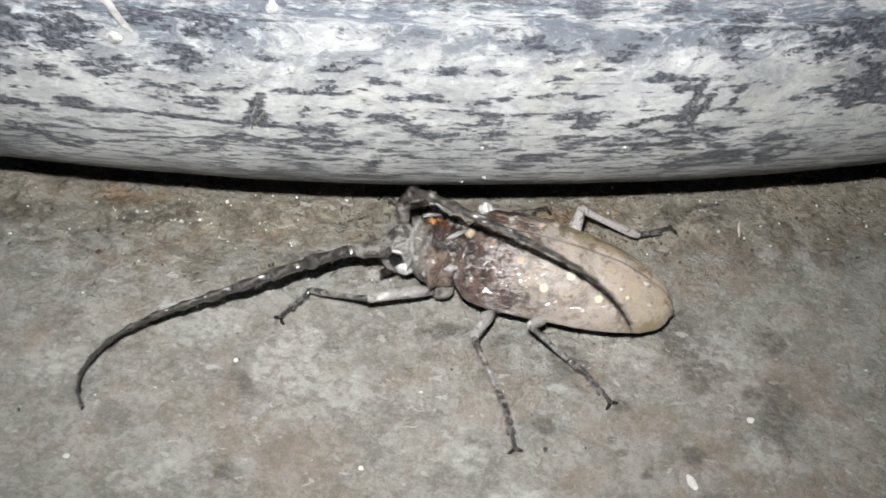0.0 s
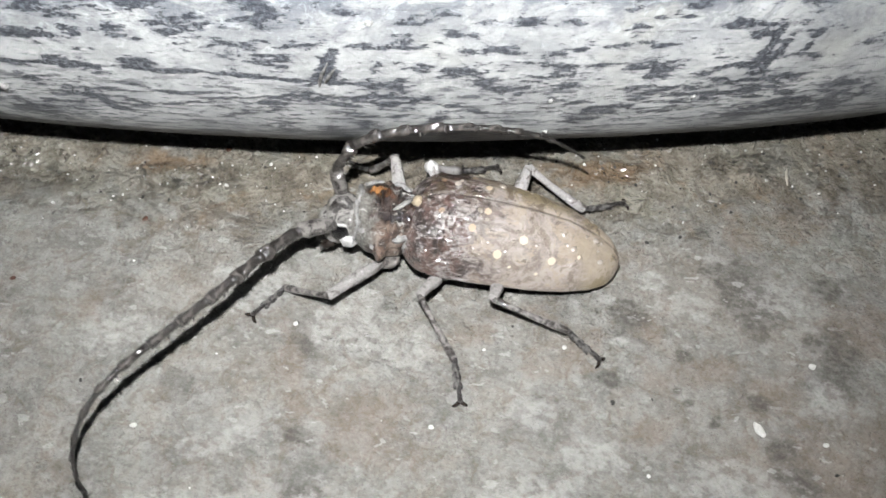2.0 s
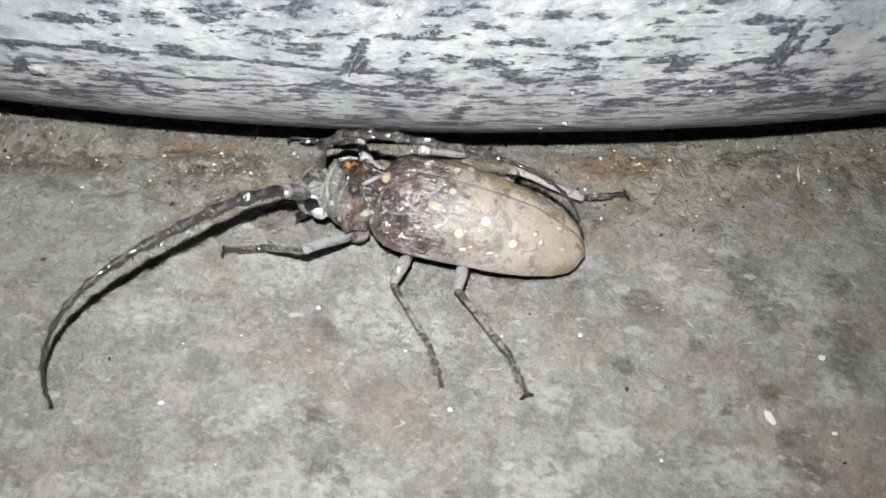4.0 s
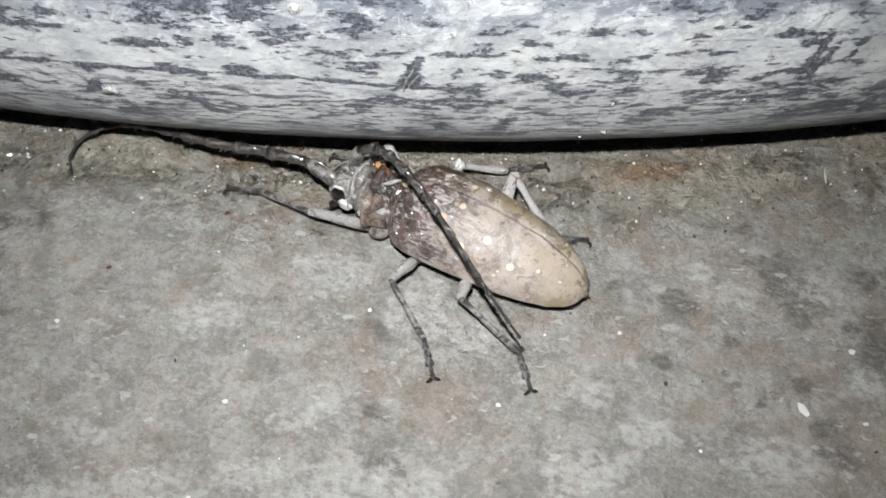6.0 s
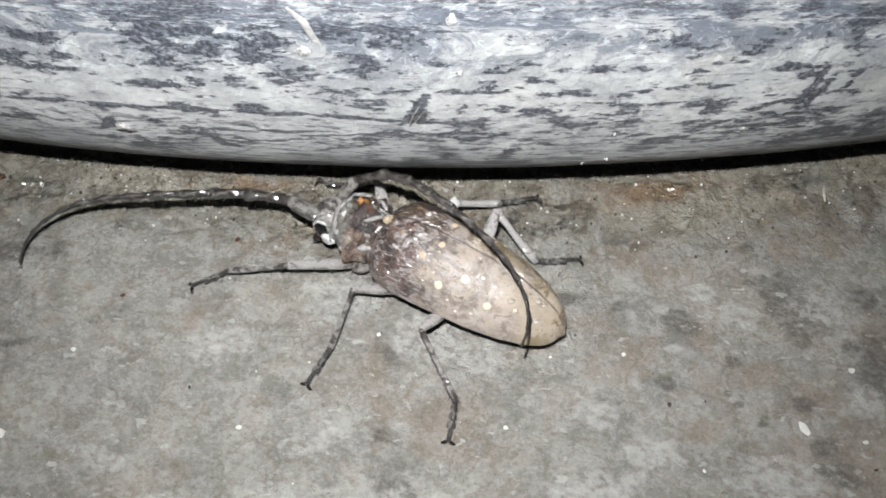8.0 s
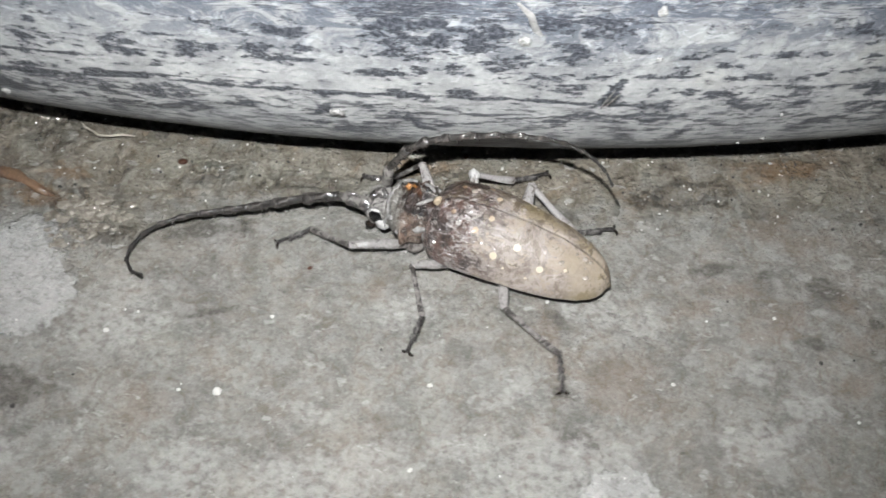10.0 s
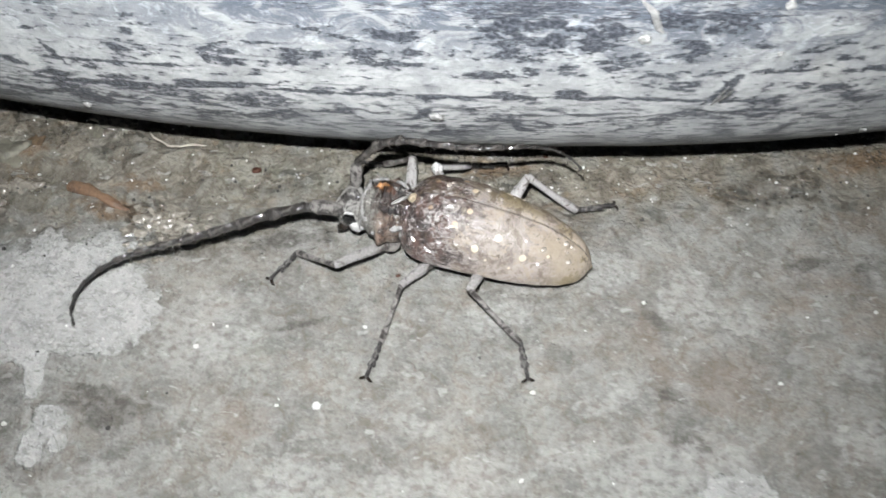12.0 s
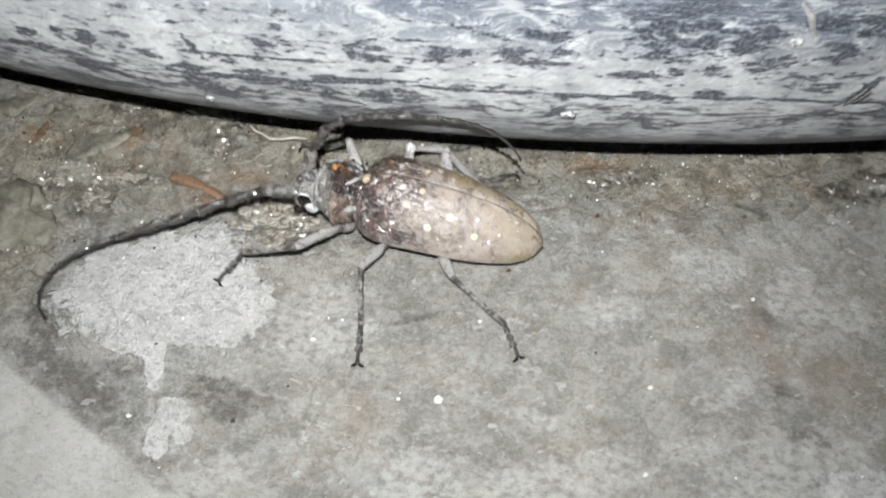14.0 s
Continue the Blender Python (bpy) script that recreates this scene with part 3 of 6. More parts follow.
def tube(bm, spine, radii, sides=10, squash=1.0):
    """A closed, round-ended tube along a spine of points with a radius at each; squash flattens it in z."""
    spine = [Vector(p) for p in spine]
    rings = []
    for n, p in enumerate(spine):
        ahead = (spine[min(n + 1, len(spine) - 1)] - spine[max(n - 1, 0)]).normalized()
        side = ahead.cross(Vector((0, 0, 1)))
        side = side.normalized() if side.length > 1e-3 else Vector((0, 1, 0))
        up = side.cross(ahead)
        ring = []
        for k in range(sides):
            w = 2 * math.pi * k / sides
            ring.append(bm.verts.new(p + radii[n] * (side * math.cos(w) + up * math.sin(w) * squash)))
        rings.append(ring)
    for a, b in zip(rings, rings[1:]):
        for k in range(sides):
            bm.faces.new((a[k], a[(k + 1) % sides], b[(k + 1) % sides], b[k]))
    for ring, p, way in ((rings[0], spine[0], spine[0] - spine[1]), (rings[-1], spine[-1], spine[-1] - spine[-2])):
        r = (ring[0].co - p).length
        tip = bm.verts.new(p + way.normalized() * r * 0.45)
        for k in range(sides):
            bm.faces.new((ring[k], ring[(k + 1) % sides], tip))
    return bm


def ball(bm, centre, size, turn=(0, 0, 0), detail=2, rough=0.0, seed=0):
    """An ellipsoid with half axes size; rough makes it lumpy."""
    made = bmesh.ops.create_icosphere(bm, subdivisions=detail, radius=1.0)["verts"]
    rng = random.Random(seed)
    shift = Vector((rng.uniform(0, 50), rng.uniform(0, 50), rng.uniform(0, 50)))
    m = Matrix.LocRotScale(Vector(centre), Euler([radians(a) for a in turn]), Vector(size))
    for v in made:
        if rough:
            v.co *= 1 + rough * noise.noise(v.co * 1.3 + shift) + 0.5 * rough * noise.noise(v.co * 3.1 + shift)
        v.co = m @ v.co
    return bm


# ---- the ground: one sheet of worn concrete, dense near the lamp, out to the horizon ----
MUD = [
    (-8.8, 6.7, 2.9, 1.15, -6), (-6.2, 6.3, 1.5, 0.75, -12), (-4.2, 6.15, 1.6, 0.5, -3), (-1.5, 5.88, 2.4, 0.58, 0),
    (2.0, 5.85, 2.2, 0.62, 6), (4.6, 6.4, 1.8, 0.8, 14), (-9.6, 5.2, 0.8, 0.9, 0), (-6.4, 5.5, 0.5, 0.3, -20),
]
RUST = [
    (1.45, 5.92, 0.55, 0.22, 8), (-9.45, 6.9, 0.28, 0.16, 0), (-8.3, 6.72, 0.25, 0.16, 20), (-2.9, 6.1, 0.4, 0.12, 0),
    (-7.0, 6.1, 0.3, 0.15, 0), (-7.2, 5.75, 0.5, 0.14, -15), (1.2, 5.8, 0.3, 0.12, 30),
]
DARK_NEAR = [
    (1.48, 4.24, 0.20, 0.16, -20), (1.90, 3.80, 0.09, 0.07, 0), (1.79, 3.47, 0.06, 0.06, 0), (3.41, 4.48, 0.18, 0.15, 0), (3.13, 3.93, 0.16, 0.15, 0),
    (2.07, 3.17, 0.11, 0.06, 30), (2.46, 3.34, 0.18, 0.09, -30), (2.59, 2.64, 0.24, 0.13, -20), (2.73, 2.68, 0.08, 0.07, 0), (0.91, 4.46, 0.13, 0.09, 20),
    (2.36, 4.71, 0.18, 0.09, 10), (1.21, 3.57, 0.13, 0.09, -20), (0.44, 2.61, 0.08, 0.06, 0), (2.56, 2.91, 0.16, 0.12, 0), (1.87, 3.35, 0.07, 0.06, 0),
    (2.36, 5.13, 0.09, 0.07, 0), (3.3, 3.7, 0.25, 0.35, 0),
]
DARK_FAR = [
    (-8.5, 3.6, 0.8, 0.24, -38), (-6.9, 3.25, 0.35, 0.2, 20), (0.35, 4.55, 0.3, 0.1, 10), (2.6, 4.4, 0.3, 0.5, 20),
    (-5.2, 5.2, 0.5, 0.15, 0), (-5.08, 4.13, 0.38, 0.045, 10), (-6.76, 3.26, 0.14, 0.1, 0), (-8.9, 4.3, 0.2, 0.4, 30), (-7.2, 3.45, 0.4, 0.16, 10),
    (-8.05, 3.72, 0.25, 0.12, -10), (-1.42, 3.11, 0.16, 0.10, -30), (-1.35, 2.6, 0.3, 0.12, -25), (-1.45, 4.0, 0.2, 0.07, -50),
]
BROWN = [
    (0.44, 4.30, 0.30, 0.15, 0), (0.95, 3.94, 0.34, 0.22, 20), (1.62, 4.02, 0.14, 0.22, 0), (1.85, 4.28, 0.14, 0.12, 0), (2.15, 3.61, 0.26, 0.17, 0), (1.50, 3.09, 0.2, 0.15, 0),
    (1.65, 3.56, 0.2, 0.16, 0), (1.01, 5.08, 0.36, 0.22, 0), (1.47, 4.86, 0.42, 0.16, 0), (0.64, 3.70, 0.26, 0.13, 0), (2.74, 5.05, 0.24, 0.15, 0), (2.95, 2.7, 0.9, 0.6, 0), (-1.5, 3.65, 0.12, 0.6, 8), (-0.9, 3.2, 0.5, 0.45, 0), (2.6, 3.4, 0.35, 0.3, 0),
    (3.3, 5.3, 0.5, 0.3, 0), (3.6, 4.0, 0.4, 0.4, 0), (-3.36, 4.34, 0.2, 0.14, 60), (0.0, 4.05, 0.2, 0.16, 0), (-5.6, 3.1, 0.3, 0.25, 0), (-2.4, 5.4, 0.5, 0.2, 0),
]
PALE = [
    (-7.78, 4.64, 1.08, 0.76, -6), (-7.2, 4.35, 0.58, 0.50, 0), (-7.25, 5.15, 0.34, 0.38, 0),
    (-7.75, 3.9, 0.11, 0.40, 4), (-7.50, 3.22, 0.15, 0.18, 20), (-7.63, 2.96, 0.12, 0.20, 0), (-7.38, 3.0, 0.10, 0.10, 0), (-1.05, 2.05, 0.36, 0.26, 0),
]
LIGHT_NEAR = [
    (2.86, 4.39, 0.32, 0.20, 0), (2.03, 4.31, 0.29, 0.16, 0), (1.34, 3.96, 0.13, 0.06, 0), (3.06, 3.35, 0.16, 0.17, 0), (0.94, 2.89, 0.31, 0.16, 0),
    (1.74, 4.58, 0.17, 0.13, 0), (0.52, 3.24, 0.21, 0.17, 0), (0.4, 2.5, 0.5, 0.2, 0), (2.1, 2.6, 0.5, 0.2, 0), (-0.6, 3.9, 0.25, 0.2, 0),
    (-1.29, 4.20, 0.12, 0.30, 0), (-2.27, 3.03, 0.13, 0.10, 0), (-1.98, 3.10, 0.20, 0.11, 20),
]
LIGHT_FAR = [
    (-7.73, 3.66, 0.13, 0.34, 4), (-7.53, 3.20, 0.26, 0.22, 30), (-7.62, 3.0, 0.18, 0.2, 0), (-7.40, 2.98, 0.14, 0.18, 0), (-1.02, 4.20, 0.3, 0.36, 0),
    (-3.3, 2.4, 0.4, 0.2, 0), (-2.5, 2.55, 0.3, 0.16, 0), (-6.9, 2.6, 0.3, 0.2, 0), (-4.0, 2.25, 0.6, 0.28, 0), (-1.6, 2.2, 0.9, 0.5, 0),
    (-6.1, 4.1, 0.6, 0.5, 0), (-5.2, 2.4, 0.5, 0.3, 0), (-3.1, 4.1, 0.4, 0.2, 10), (-7.2, 2.5, 0.4, 0.2, 0), (-1.9, 4.6, 0.4, 0.25, 0), (-3.95, 2.95, 0.25, 0.12, -20),
]
WET = [
    (-6.62, 5.50, 0.42, 0.26, -10), (-6.75, 5.20, 0.30, 0.16, 10), (-8.45, 6.20, 0.34, 0.16, 5), (-8.66, 5.85, 0.22, 0.18, 0), (-9.1, 6.2, 0.2, 0.12, 0),
    (-7.47, 7.00, 0.34, 0.14, -12), (-8.44, 7.24, 0.22, 0.13, -14), (-8.0, 6.9, 0.25, 0.16, 0), (-7.33, 6.62, 0.26, 0.14, 0), (-5.4, 6.05, 0.45, 0.14, 0),
    (-2.6, 5.9, 0.5, 0.14, 0), (-4.2, 5.9, 0.4, 0.12, 0), (0.2, 5.6, 0.5, 0.16, 0), (1.5, 5.95, 0.4, 0.14, 8), (2.9, 6.0, 0.4, 0.12, 10),
]


def slab(x, y):
    """1 on the smoother slab beyond the straight joint, 0 on this side of it."""
    d = ((x + 8.45) * 0.63 + (y - 3.24) * 0.776) * -1
    d = d + 0.035 * smooth_noise(x, y, 0.5, 71) + 0.02 * smooth_noise(x, y, 0.12, 72)
    return np.clip(d / 0.06, 0, 1)


def ground_height(x, y):
    near = np.clip(1.6 - 0.12 * np.hypot(x + 2.5, y - 4), 0, 1)
    h = 0.035 * smooth_noise(x, y, 2.2, 61) + 0.022 * smooth_noise(x, y, 0.7, 62) + 0.014 * smooth_noise(x, y, 0.25, 63) + 0.008 * smooth_noise(x, y, 0.12, 64)
    mud = np.clip(blots(x, y, MUD) * 1.6 - 0.3, 0, 1)
    left = np.clip((-4.5 - x) / 1.5, 0, 1)
    h = h + mud * (0.04 + 0.035 * left) * smooth_noise(x, y, 0.33, 65) + mud * (0.025 + 0.025 * left) * smooth_noise(x, y, 0.13, 66)
    h = h + 0.03 * np.clip((blots(x, y, PALE[:3]) - 0.42) * 6, 0, 1) + 0.05 * slab(x, y)
    return (h - 0.02) * near


def axis(lo, hi, step, far):
    inner = np.arange(lo, hi + step / 2, step)
    out = step * 1.35 ** np.arange(1, 40)
    out = np.cumsum(out)
    out = out[out < far]
    return np.concatenate([lo - out[::-1], inner, hi + out])


def build_ground():
    gx, gy = np.meshgrid(axis(-11.5, 6.0, 0.04, 20000), axis(1.0, 8.6, 0.04, 20000), indexing="ij")
    gz = ground_height(gx, gy)
    areas = (("mud", MUD), ("rust", RUST), ("dark", DARK_NEAR + DARK_FAR), ("brown", BROWN), ("pale", PALE), ("light", LIGHT_NEAR + LIGHT_FAR), ("wet", WET))
    me = sheet("ground", np.stack([gx, gy, gz], 2) * U, CONCRETE, [(key, blots(gx, gy, spots)) for key, spots in areas] + [("slab", slab(gx, gy))])
    me.flip_normals() if me.polygons[0].normal.z < 0 else None
    return tagged(new("ground", me), "worn grey concrete ground with pale mortar patches and damp earth", "concrete ground", kind="structure")


build_ground()

# ---- the thick black pipe lying in a wide bend ----
PIPE_X, PIPE_Y, PIPE_R = -0.508, 32.55, 27.868
PIPE_A, PIPE_B, PIPE_TOP = 2.614, 3.35, 1.3
# places where the dust is rubbed off: along the bend, round the section, half length, half width
RUBBED_A = [
    (-9.6, -0.9, 0.3, 0.1), (-9.2, -1.2, 0.3, 0.12), (-8.24, -1.06, 0.24, 0.05), (-8.2, -0.84, 0.13, 0.05), (-7.98, -1.68, 0.28, 0.12),
    (-7.9, -1.1, 0.22, 0.05), (-7.8, -0.76, 0.08, 0.04), (-7.68, -1.26, 0.23, 0.12), (-7.66, -1.68, 0.26, 0.1), (-7.54, -0.76, 0.08, 0.08),
    (-7.38, -1.1, 0.11, 0.06), (-7.18, -1.48, 0.15, 0.08), (-7.18, -0.66, 0.13, 0.03), (-7.02, -0.88, 0.07, 0.05), (-6.7, -1.12, 0.16, 0.15),
    (-6.62, -1.28, 0.17, 0.18), (-6.54, -1.42, 0.17, 0.14), (-6.44, -1.1, 0.18, 0.03), (-6.42, -1.46, 0.14, 0.12), (-6.32, -0.12, 0.13, 0.02),
    (-6, -1.06, 0.21, 0.1), (-5.78, -0.52, 0.19, 0.07),
]
RUBBED_B = [
    (-5.68, -0.32, 0.04, 0.04), (-5.62, -0.16, 0.07, 0.03), (-5.56, -1.14, 0.11, 0.08), (-5.48, -1.68, 0.08, 0.13), (-5.38, -1.22, 0.1, 0.11),
    (-5.34, -0.96, 0.11, 0.05), (-5.34, -0.44, 0.14, 0.02), (-5.28, -1.56, 0.09, 0.1), (-5.06, -0.56, 0.05, 0.06), (-4.94, -0.56, 0.06, 0.06),
    (-4.94, -0.44, 0.13, 0.05), (-4.92, -1.14, 0.17, 0.09), (-4.9, -1.5, 0.18, 0.06), (-4.82, -0.56, 0.06, 0.05), (-4.7, -0.66, 0.06, 0.05),
    (-4.62, -1.12, 0.11, 0.14), (-4.62, -0.32, 0.2, 0.02), (-4.54, -1.42, 0.17, 0.11), (-4.52, -0.54, 0.1, 0.03), (-4.24, -0.46, 0.2, 0.07),
    (-4.02, -1.24, 0.11, 0.06), (-3.92, -0.24, 0.18, 0.03),
]
RUBBED_C = [
    (-3.72, -0.38, 0.11, 0.1), (-3.68, -0.36, 0.13, 0.05), (-3.48, -0.54, 0.14, 0.04), (-3.44, -0.5, 0.21, 0.05), (-3.44, -0.2, 0.22, 0.05),
    (-3.4, -0.36, 0.19, 0.04), (-3.36, -0.36, 0.18, 0.03), (-3.26, -1.2, 0.08, 0.09), (-3.16, -1.52, 0.48, 0.06), (-3.16, -0.94, 0.08, 0.05),
    (-2.98, -1.74, 0.26, 0.14), (-2.94, -0.62, 0.07, 0.03), (-2.82, -1.06, 0.1, 0.1), (-2.62, -0.6, 0.2, 0.06), (-2.56, -1.28, 0.08, 0.07),
    (-2.48, -0.88, 0.12, 0.07), (-2.44, -0.02, 0.28, 0.31), (-2.34, -0.52, 0.08, 0.07), (-2.3, -0.94, 0.09, 0.04), (-2.22, 0.32, 0.12, 0.18),
    (-2.16, -1.42, 0.08, 0.07), (-2.14, -0.18, 0.16, 0.1),
]
RUBBED_D = [
    (-2.12, -0.5, 0.15, 0.02), (-1.94, -0.82, 0.1, 0.06), (-1.92, -0.28, 0.12, 0.04), (-1.88, -1.16, 0.05, 0.07), (-1.84, -0.16, 0.23, 0.1),
    (-1.52, -0.44, 0.21, 0.09), (-1.24, -0.02, 0.13, 0.07), (-1.2, -0.64, 0.18, 0.06), (-1.16, -1.3, 0.16, 0.05), (-1.04, -0.3, 0.17, 0.1),
    (-1, -0.74, 0.13, 0.1), (-0.98, -1.88, 0.12, 0.14), (-0.84, -0.04, 0.2, 0.1), (-0.82, -1.2, 0.16, 0.06), (-0.78, -0.58, 0.16, 0.03),
    (-0.66, -1.9, 0.15, 0.11), (-0.6, -0.88, 0.04, 0.1), (-0.46, -0.28, 0.16, 0.03), (-0.36, -1.72, 0.08, 0.08), (-0.2, -1.14, 0.22, 0.14),
    (-0.1, -0.56, 0.26, 0.03), (-0.04, -0.36, 0.11, 0.03),
]
RUBBED_E = [
    (-0.02, -1.26, 0.04, 0.06), (0.02, -1.94, 0.32, 0.08), (0.04, -0.78, 0.09, 0.04), (0.16, -0.28, 0.09, 0.03), (0.2, -1.54, 0.07, 0.12),
    (0.3, -0.84, 0.19, 0.07), (0.3, -0.44, 0.11, 0.03), (0.48, -0.62, 0.18, 0.03), (0.58, -0.96, 0.12, 0.09), (0.74, -0.36, 0.17, 0.04),
    (0.76, -1.06, 0.11, 0.09), (1.04, -0.62, 0.12, 0.05), (1.08, -0.86, 0.2, 0.1), (1.12, -1.02, 0.1, 0.07), (1.3, -0.78, 0.15, 0.03),
    (1.38, -0.12, 0.14, 0.05), (1.44, -0.54, 0.12, 0.04), (1.48, -1.42, 0.22, 0.09), (1.52, -0.42, 0.06, 0.06), (1.62, 0.36, 0.08, 0.14),
    (1.74, -1.04, 0.13, 0.09), (1.76, -0.8, 0.15, 0.11),
]
RUBBED_F = [
    (1.8, -0.58, 0.1, 0.02), (1.92, -1.08, 0.1, 0.05), (1.92, -0.2, 0.06, 0.05), (2.18, 0.3, 0.07, 0.15), (2.2, -1.1, 0.13, 0.15),
    (2.24, -1.3, 0.18, 0.08), (2.28, -0.42, 0.21, 0.04), (2.36, -0.82, 0.14, 0.03), (2.42, -0.5, 0.1, 0.06), (2.62, -1.16, 0.15, 0.06),
    (2.68, -1.08, 0.29, 0.05), (2.68, 0.06, 0.11, 0.27), (2.82, -1.6, 0.29, 0.14), (2.82, -1, 0.17, 0.04), (3.26, -1.5, 0.39, 0.19),
    (3.42, -1.32, 0.2, 0.16), (3.5, -0.05, 0.35, 0.2), (3.9, -0.6, 0.4, 0.2),
]
# the back of the pipe: broad areas that are darker
DARK_BACK = [(-2.9, 0.5, 1.5, 0.42, 0), (0.4, 0.52, 1.2, 0.26, 0), (-1.2, 0.2, 0.8, 0.25, 0)]
# gouges that run across the bend: place, half length, half width, turn
GOUGES = [
    (-0.68, -0.86, 0.24, 0.035, 66), (-0.60, -0.86, 0.12, 0.03, 80), (2.53, -0.69, 0.20, 0.035, 84), (2.64, -0.70, 0.14, 0.03, 78), (2.85, -0.59, 0.10, 0.03, 80),
    (-6.52, -0.68, 0.21, 0.02, -68), (-2.37, -1.43, 0.21, 0.06, -70), (-3.3, -1.28, 0.12, 0.025, 50),
    (-3.3, -0.905, 0.75, 0.020, 0), (-2.1, -0.90, 0.65, 0.022, 0), (-1.1, -0.93, 0.5, 0.022, -5), (-0.5, -0.97, 0.25, 0.02, -4),
    (-5.9, -0.72, 0.5, 0.018, 3), (-6.1, -1.07, 0.4, 0.025, 7), (-4.9, -0.88, 0.4, 0.018, 4), (-4.0, -0.92, 0.5, 0.018, 0), (-5.15, -0.97, 0.35, 0.016, 8),
]


def on_pipe(u, v):
    """A pose on the pipe's skin: x along the bend, y up the section, z outward."""
    th, w = v / 3.0, u / PIPE_R
    rho = PIPE_R - PIPE_A + PIPE_A * math.cos(th)
    tall = PIPE_TOP if th > 0 else PIPE_B
    z = PIPE_B + tall * math.sin(th)
    along = Vector((math.cos(w), math.sin(w), 0))
    radial = Vector((math.sin(w), -math.cos(w), 0))
    upward = (radial * (-PIPE_A * math.sin(th)) + Vector((0, 0, tall * math.cos(th)))).normalized()
    out = along.cross(upward)
    m = Matrix((along, upward, out)).transposed().to_4x4()
    m.translation = Vector((PIPE_X + rho * math.sin(w), PIPE_Y - rho * math.cos(w), z)) * U
    return m


def build_pipe():
    arc = np.concatenate([np.linspace(-30, -10.2, 40), np.arange(-10, 6.01, 0.035), np.linspace(6.2, 26, 40)])
    around = np.radians(np.concatenate([np.linspace(-180, -62, 30), np.arange(-60, 40.1, 0.45), np.linspace(42, 179, 34)]))
    u, th = np.meshgrid(arc, around, indexing="ij")
    v = th * 3.0
    shape = 1 + 0.0025 * smooth_noise(u, v, 1.7, 81) + 0.0012 * smooth_noise(u, v, 0.5, 82)
    shape = shape - 0.0030 * np.clip(blots(u, v, GOUGES) * 2 - 1, 0, 1)
    rho = PIPE_R - PIPE_A + PIPE_A * np.cos(th) * shape
    z = PIPE_B + np.where(th > 0, PIPE_TOP, PIPE_B) * np.sin(th) * np.where(np.sin(th) < -0.98, 1.0, shape)
    w = u / PIPE_R
    places = np.stack([PIPE_X + rho * np.sin(w), PIPE_Y - rho * np.cos(w), z], 2)
    # the bore: the same ring drawn in, so that the wall has thickness at the open ends
    rho_in = PIPE_R - PIPE_A + (PIPE_A - 0.35) * np.cos(th)
    z_in = PIPE_B + (np.where(th > 0, PIPE_TOP, PIPE_B) - 0.35) * np.sin(th)
    ends = [np.stack([PIPE_X + rho_in[k] * np.sin(w[k]), PIPE_Y - rho_in[k] * np.cos(w[k]), z_in[k]], 1)[None] for k in (0, -1)]
    inner = [np.stack([PIPE_X + rho_in[k] * np.sin(w[k] * 0.8), PIPE_Y - rho_in[k] * np.cos(w[k] * 0.8), z_in[k]], 1)[None] for k in (0, -1)]
    places = np.concatenate([inner[0], ends[0], places, ends[1], inner[1]])
    spots = [(x, y, 1.05 * a, 1.05 * b, 0) for x, y, a, b in RUBBED_A + RUBBED_B + RUBBED_C + RUBBED_D + RUBBED_E + RUBBED_F]
    worn = 0.50 * np.clip(blots(u, v, spots) * 1.6 - 0.2, 0, 1) + 0.24 * np.clip(blots(u, v, DARK_BACK) * 1.6 - 0.2, 0, 1) + 0.7 * np.clip(blots(u, v, GOUGES) * 1.5 - 0.1, 0, 1)
    top = np.clip((v + 0.45) / 0.9, 0, 1) * np.clip(0.55 + smooth_noise(u, v, 1.6, 83), 0, 1)
    worn = worn + 0.10 * top - 0.07 + 0.10 * np.clip((-u - 3.8) / 1.5, 0, 1) * np.clip((-v - 0.5) / 0.4, 0, 1)
    pad = lambda a: np.concatenate([a[:1], a[:1], a, a[-1:], a[-1:]])  # noqa: E731
    me = sheet("pipe", places * U, PIPE, (("worn", pad(worn)),), ring=True, uv=np.stack([pad(u), pad(v)], 2))
    ob = new("pipe", me)
    # splashes of mortar stuck to it and a peeled sliver
    for n, (su, sv, a, b) in enumerate(((-3.14, -1.24, 0.075, 0.055), (-1.46, -0.18, 0.055, 0.05), (-0.40, 0.26, 0.05, 0.045), (-0.32, -0.36, 0.03, 0.025), (1.06, -1.22, 0.035, 0.02), (-6.67, -1.67, 0.05, 0.05), (2.19, -1.23, 0.022, 0.022), (1.15, -1.89, 0.032, 0.028), (0.97, -2.10, 0.022, 0.02))):
        bm = bmesh.new()
        ball(bm, (0, 0, 0), (0.85 * a, 0.95 * b, 0.8 * b), (0, 0, 25 * n), 3, 0.5, 60 + n)
        splash = part("mortar_splash", bm, SPLASH, ob, "dull white splash of dried mortar")
        splash.matrix_basis = on_pipe(su, sv)
    for su, length, turn in ((-0.66, 0.17, 78), (-0.61, 0.12, 70)):
        bm = bmesh.new()
        tube(bm, [(-length, 0, 0), (-0.4 * length, 0.012, 0.02), (0.3 * length, 0.01, 0.022), (length, -0.01, 0.004)], [0.004, 0.014, 0.015, 0.003], 8, 0.6)
        peel = part("peeled_sliver", bm, PEEL, ob, "thin sliver of peeled plastic")
        peel.matrix_basis = on_pipe(su, -0.88) @ pose(0, 0, 0, 0, 0, turn)
    bm = bmesh.new()
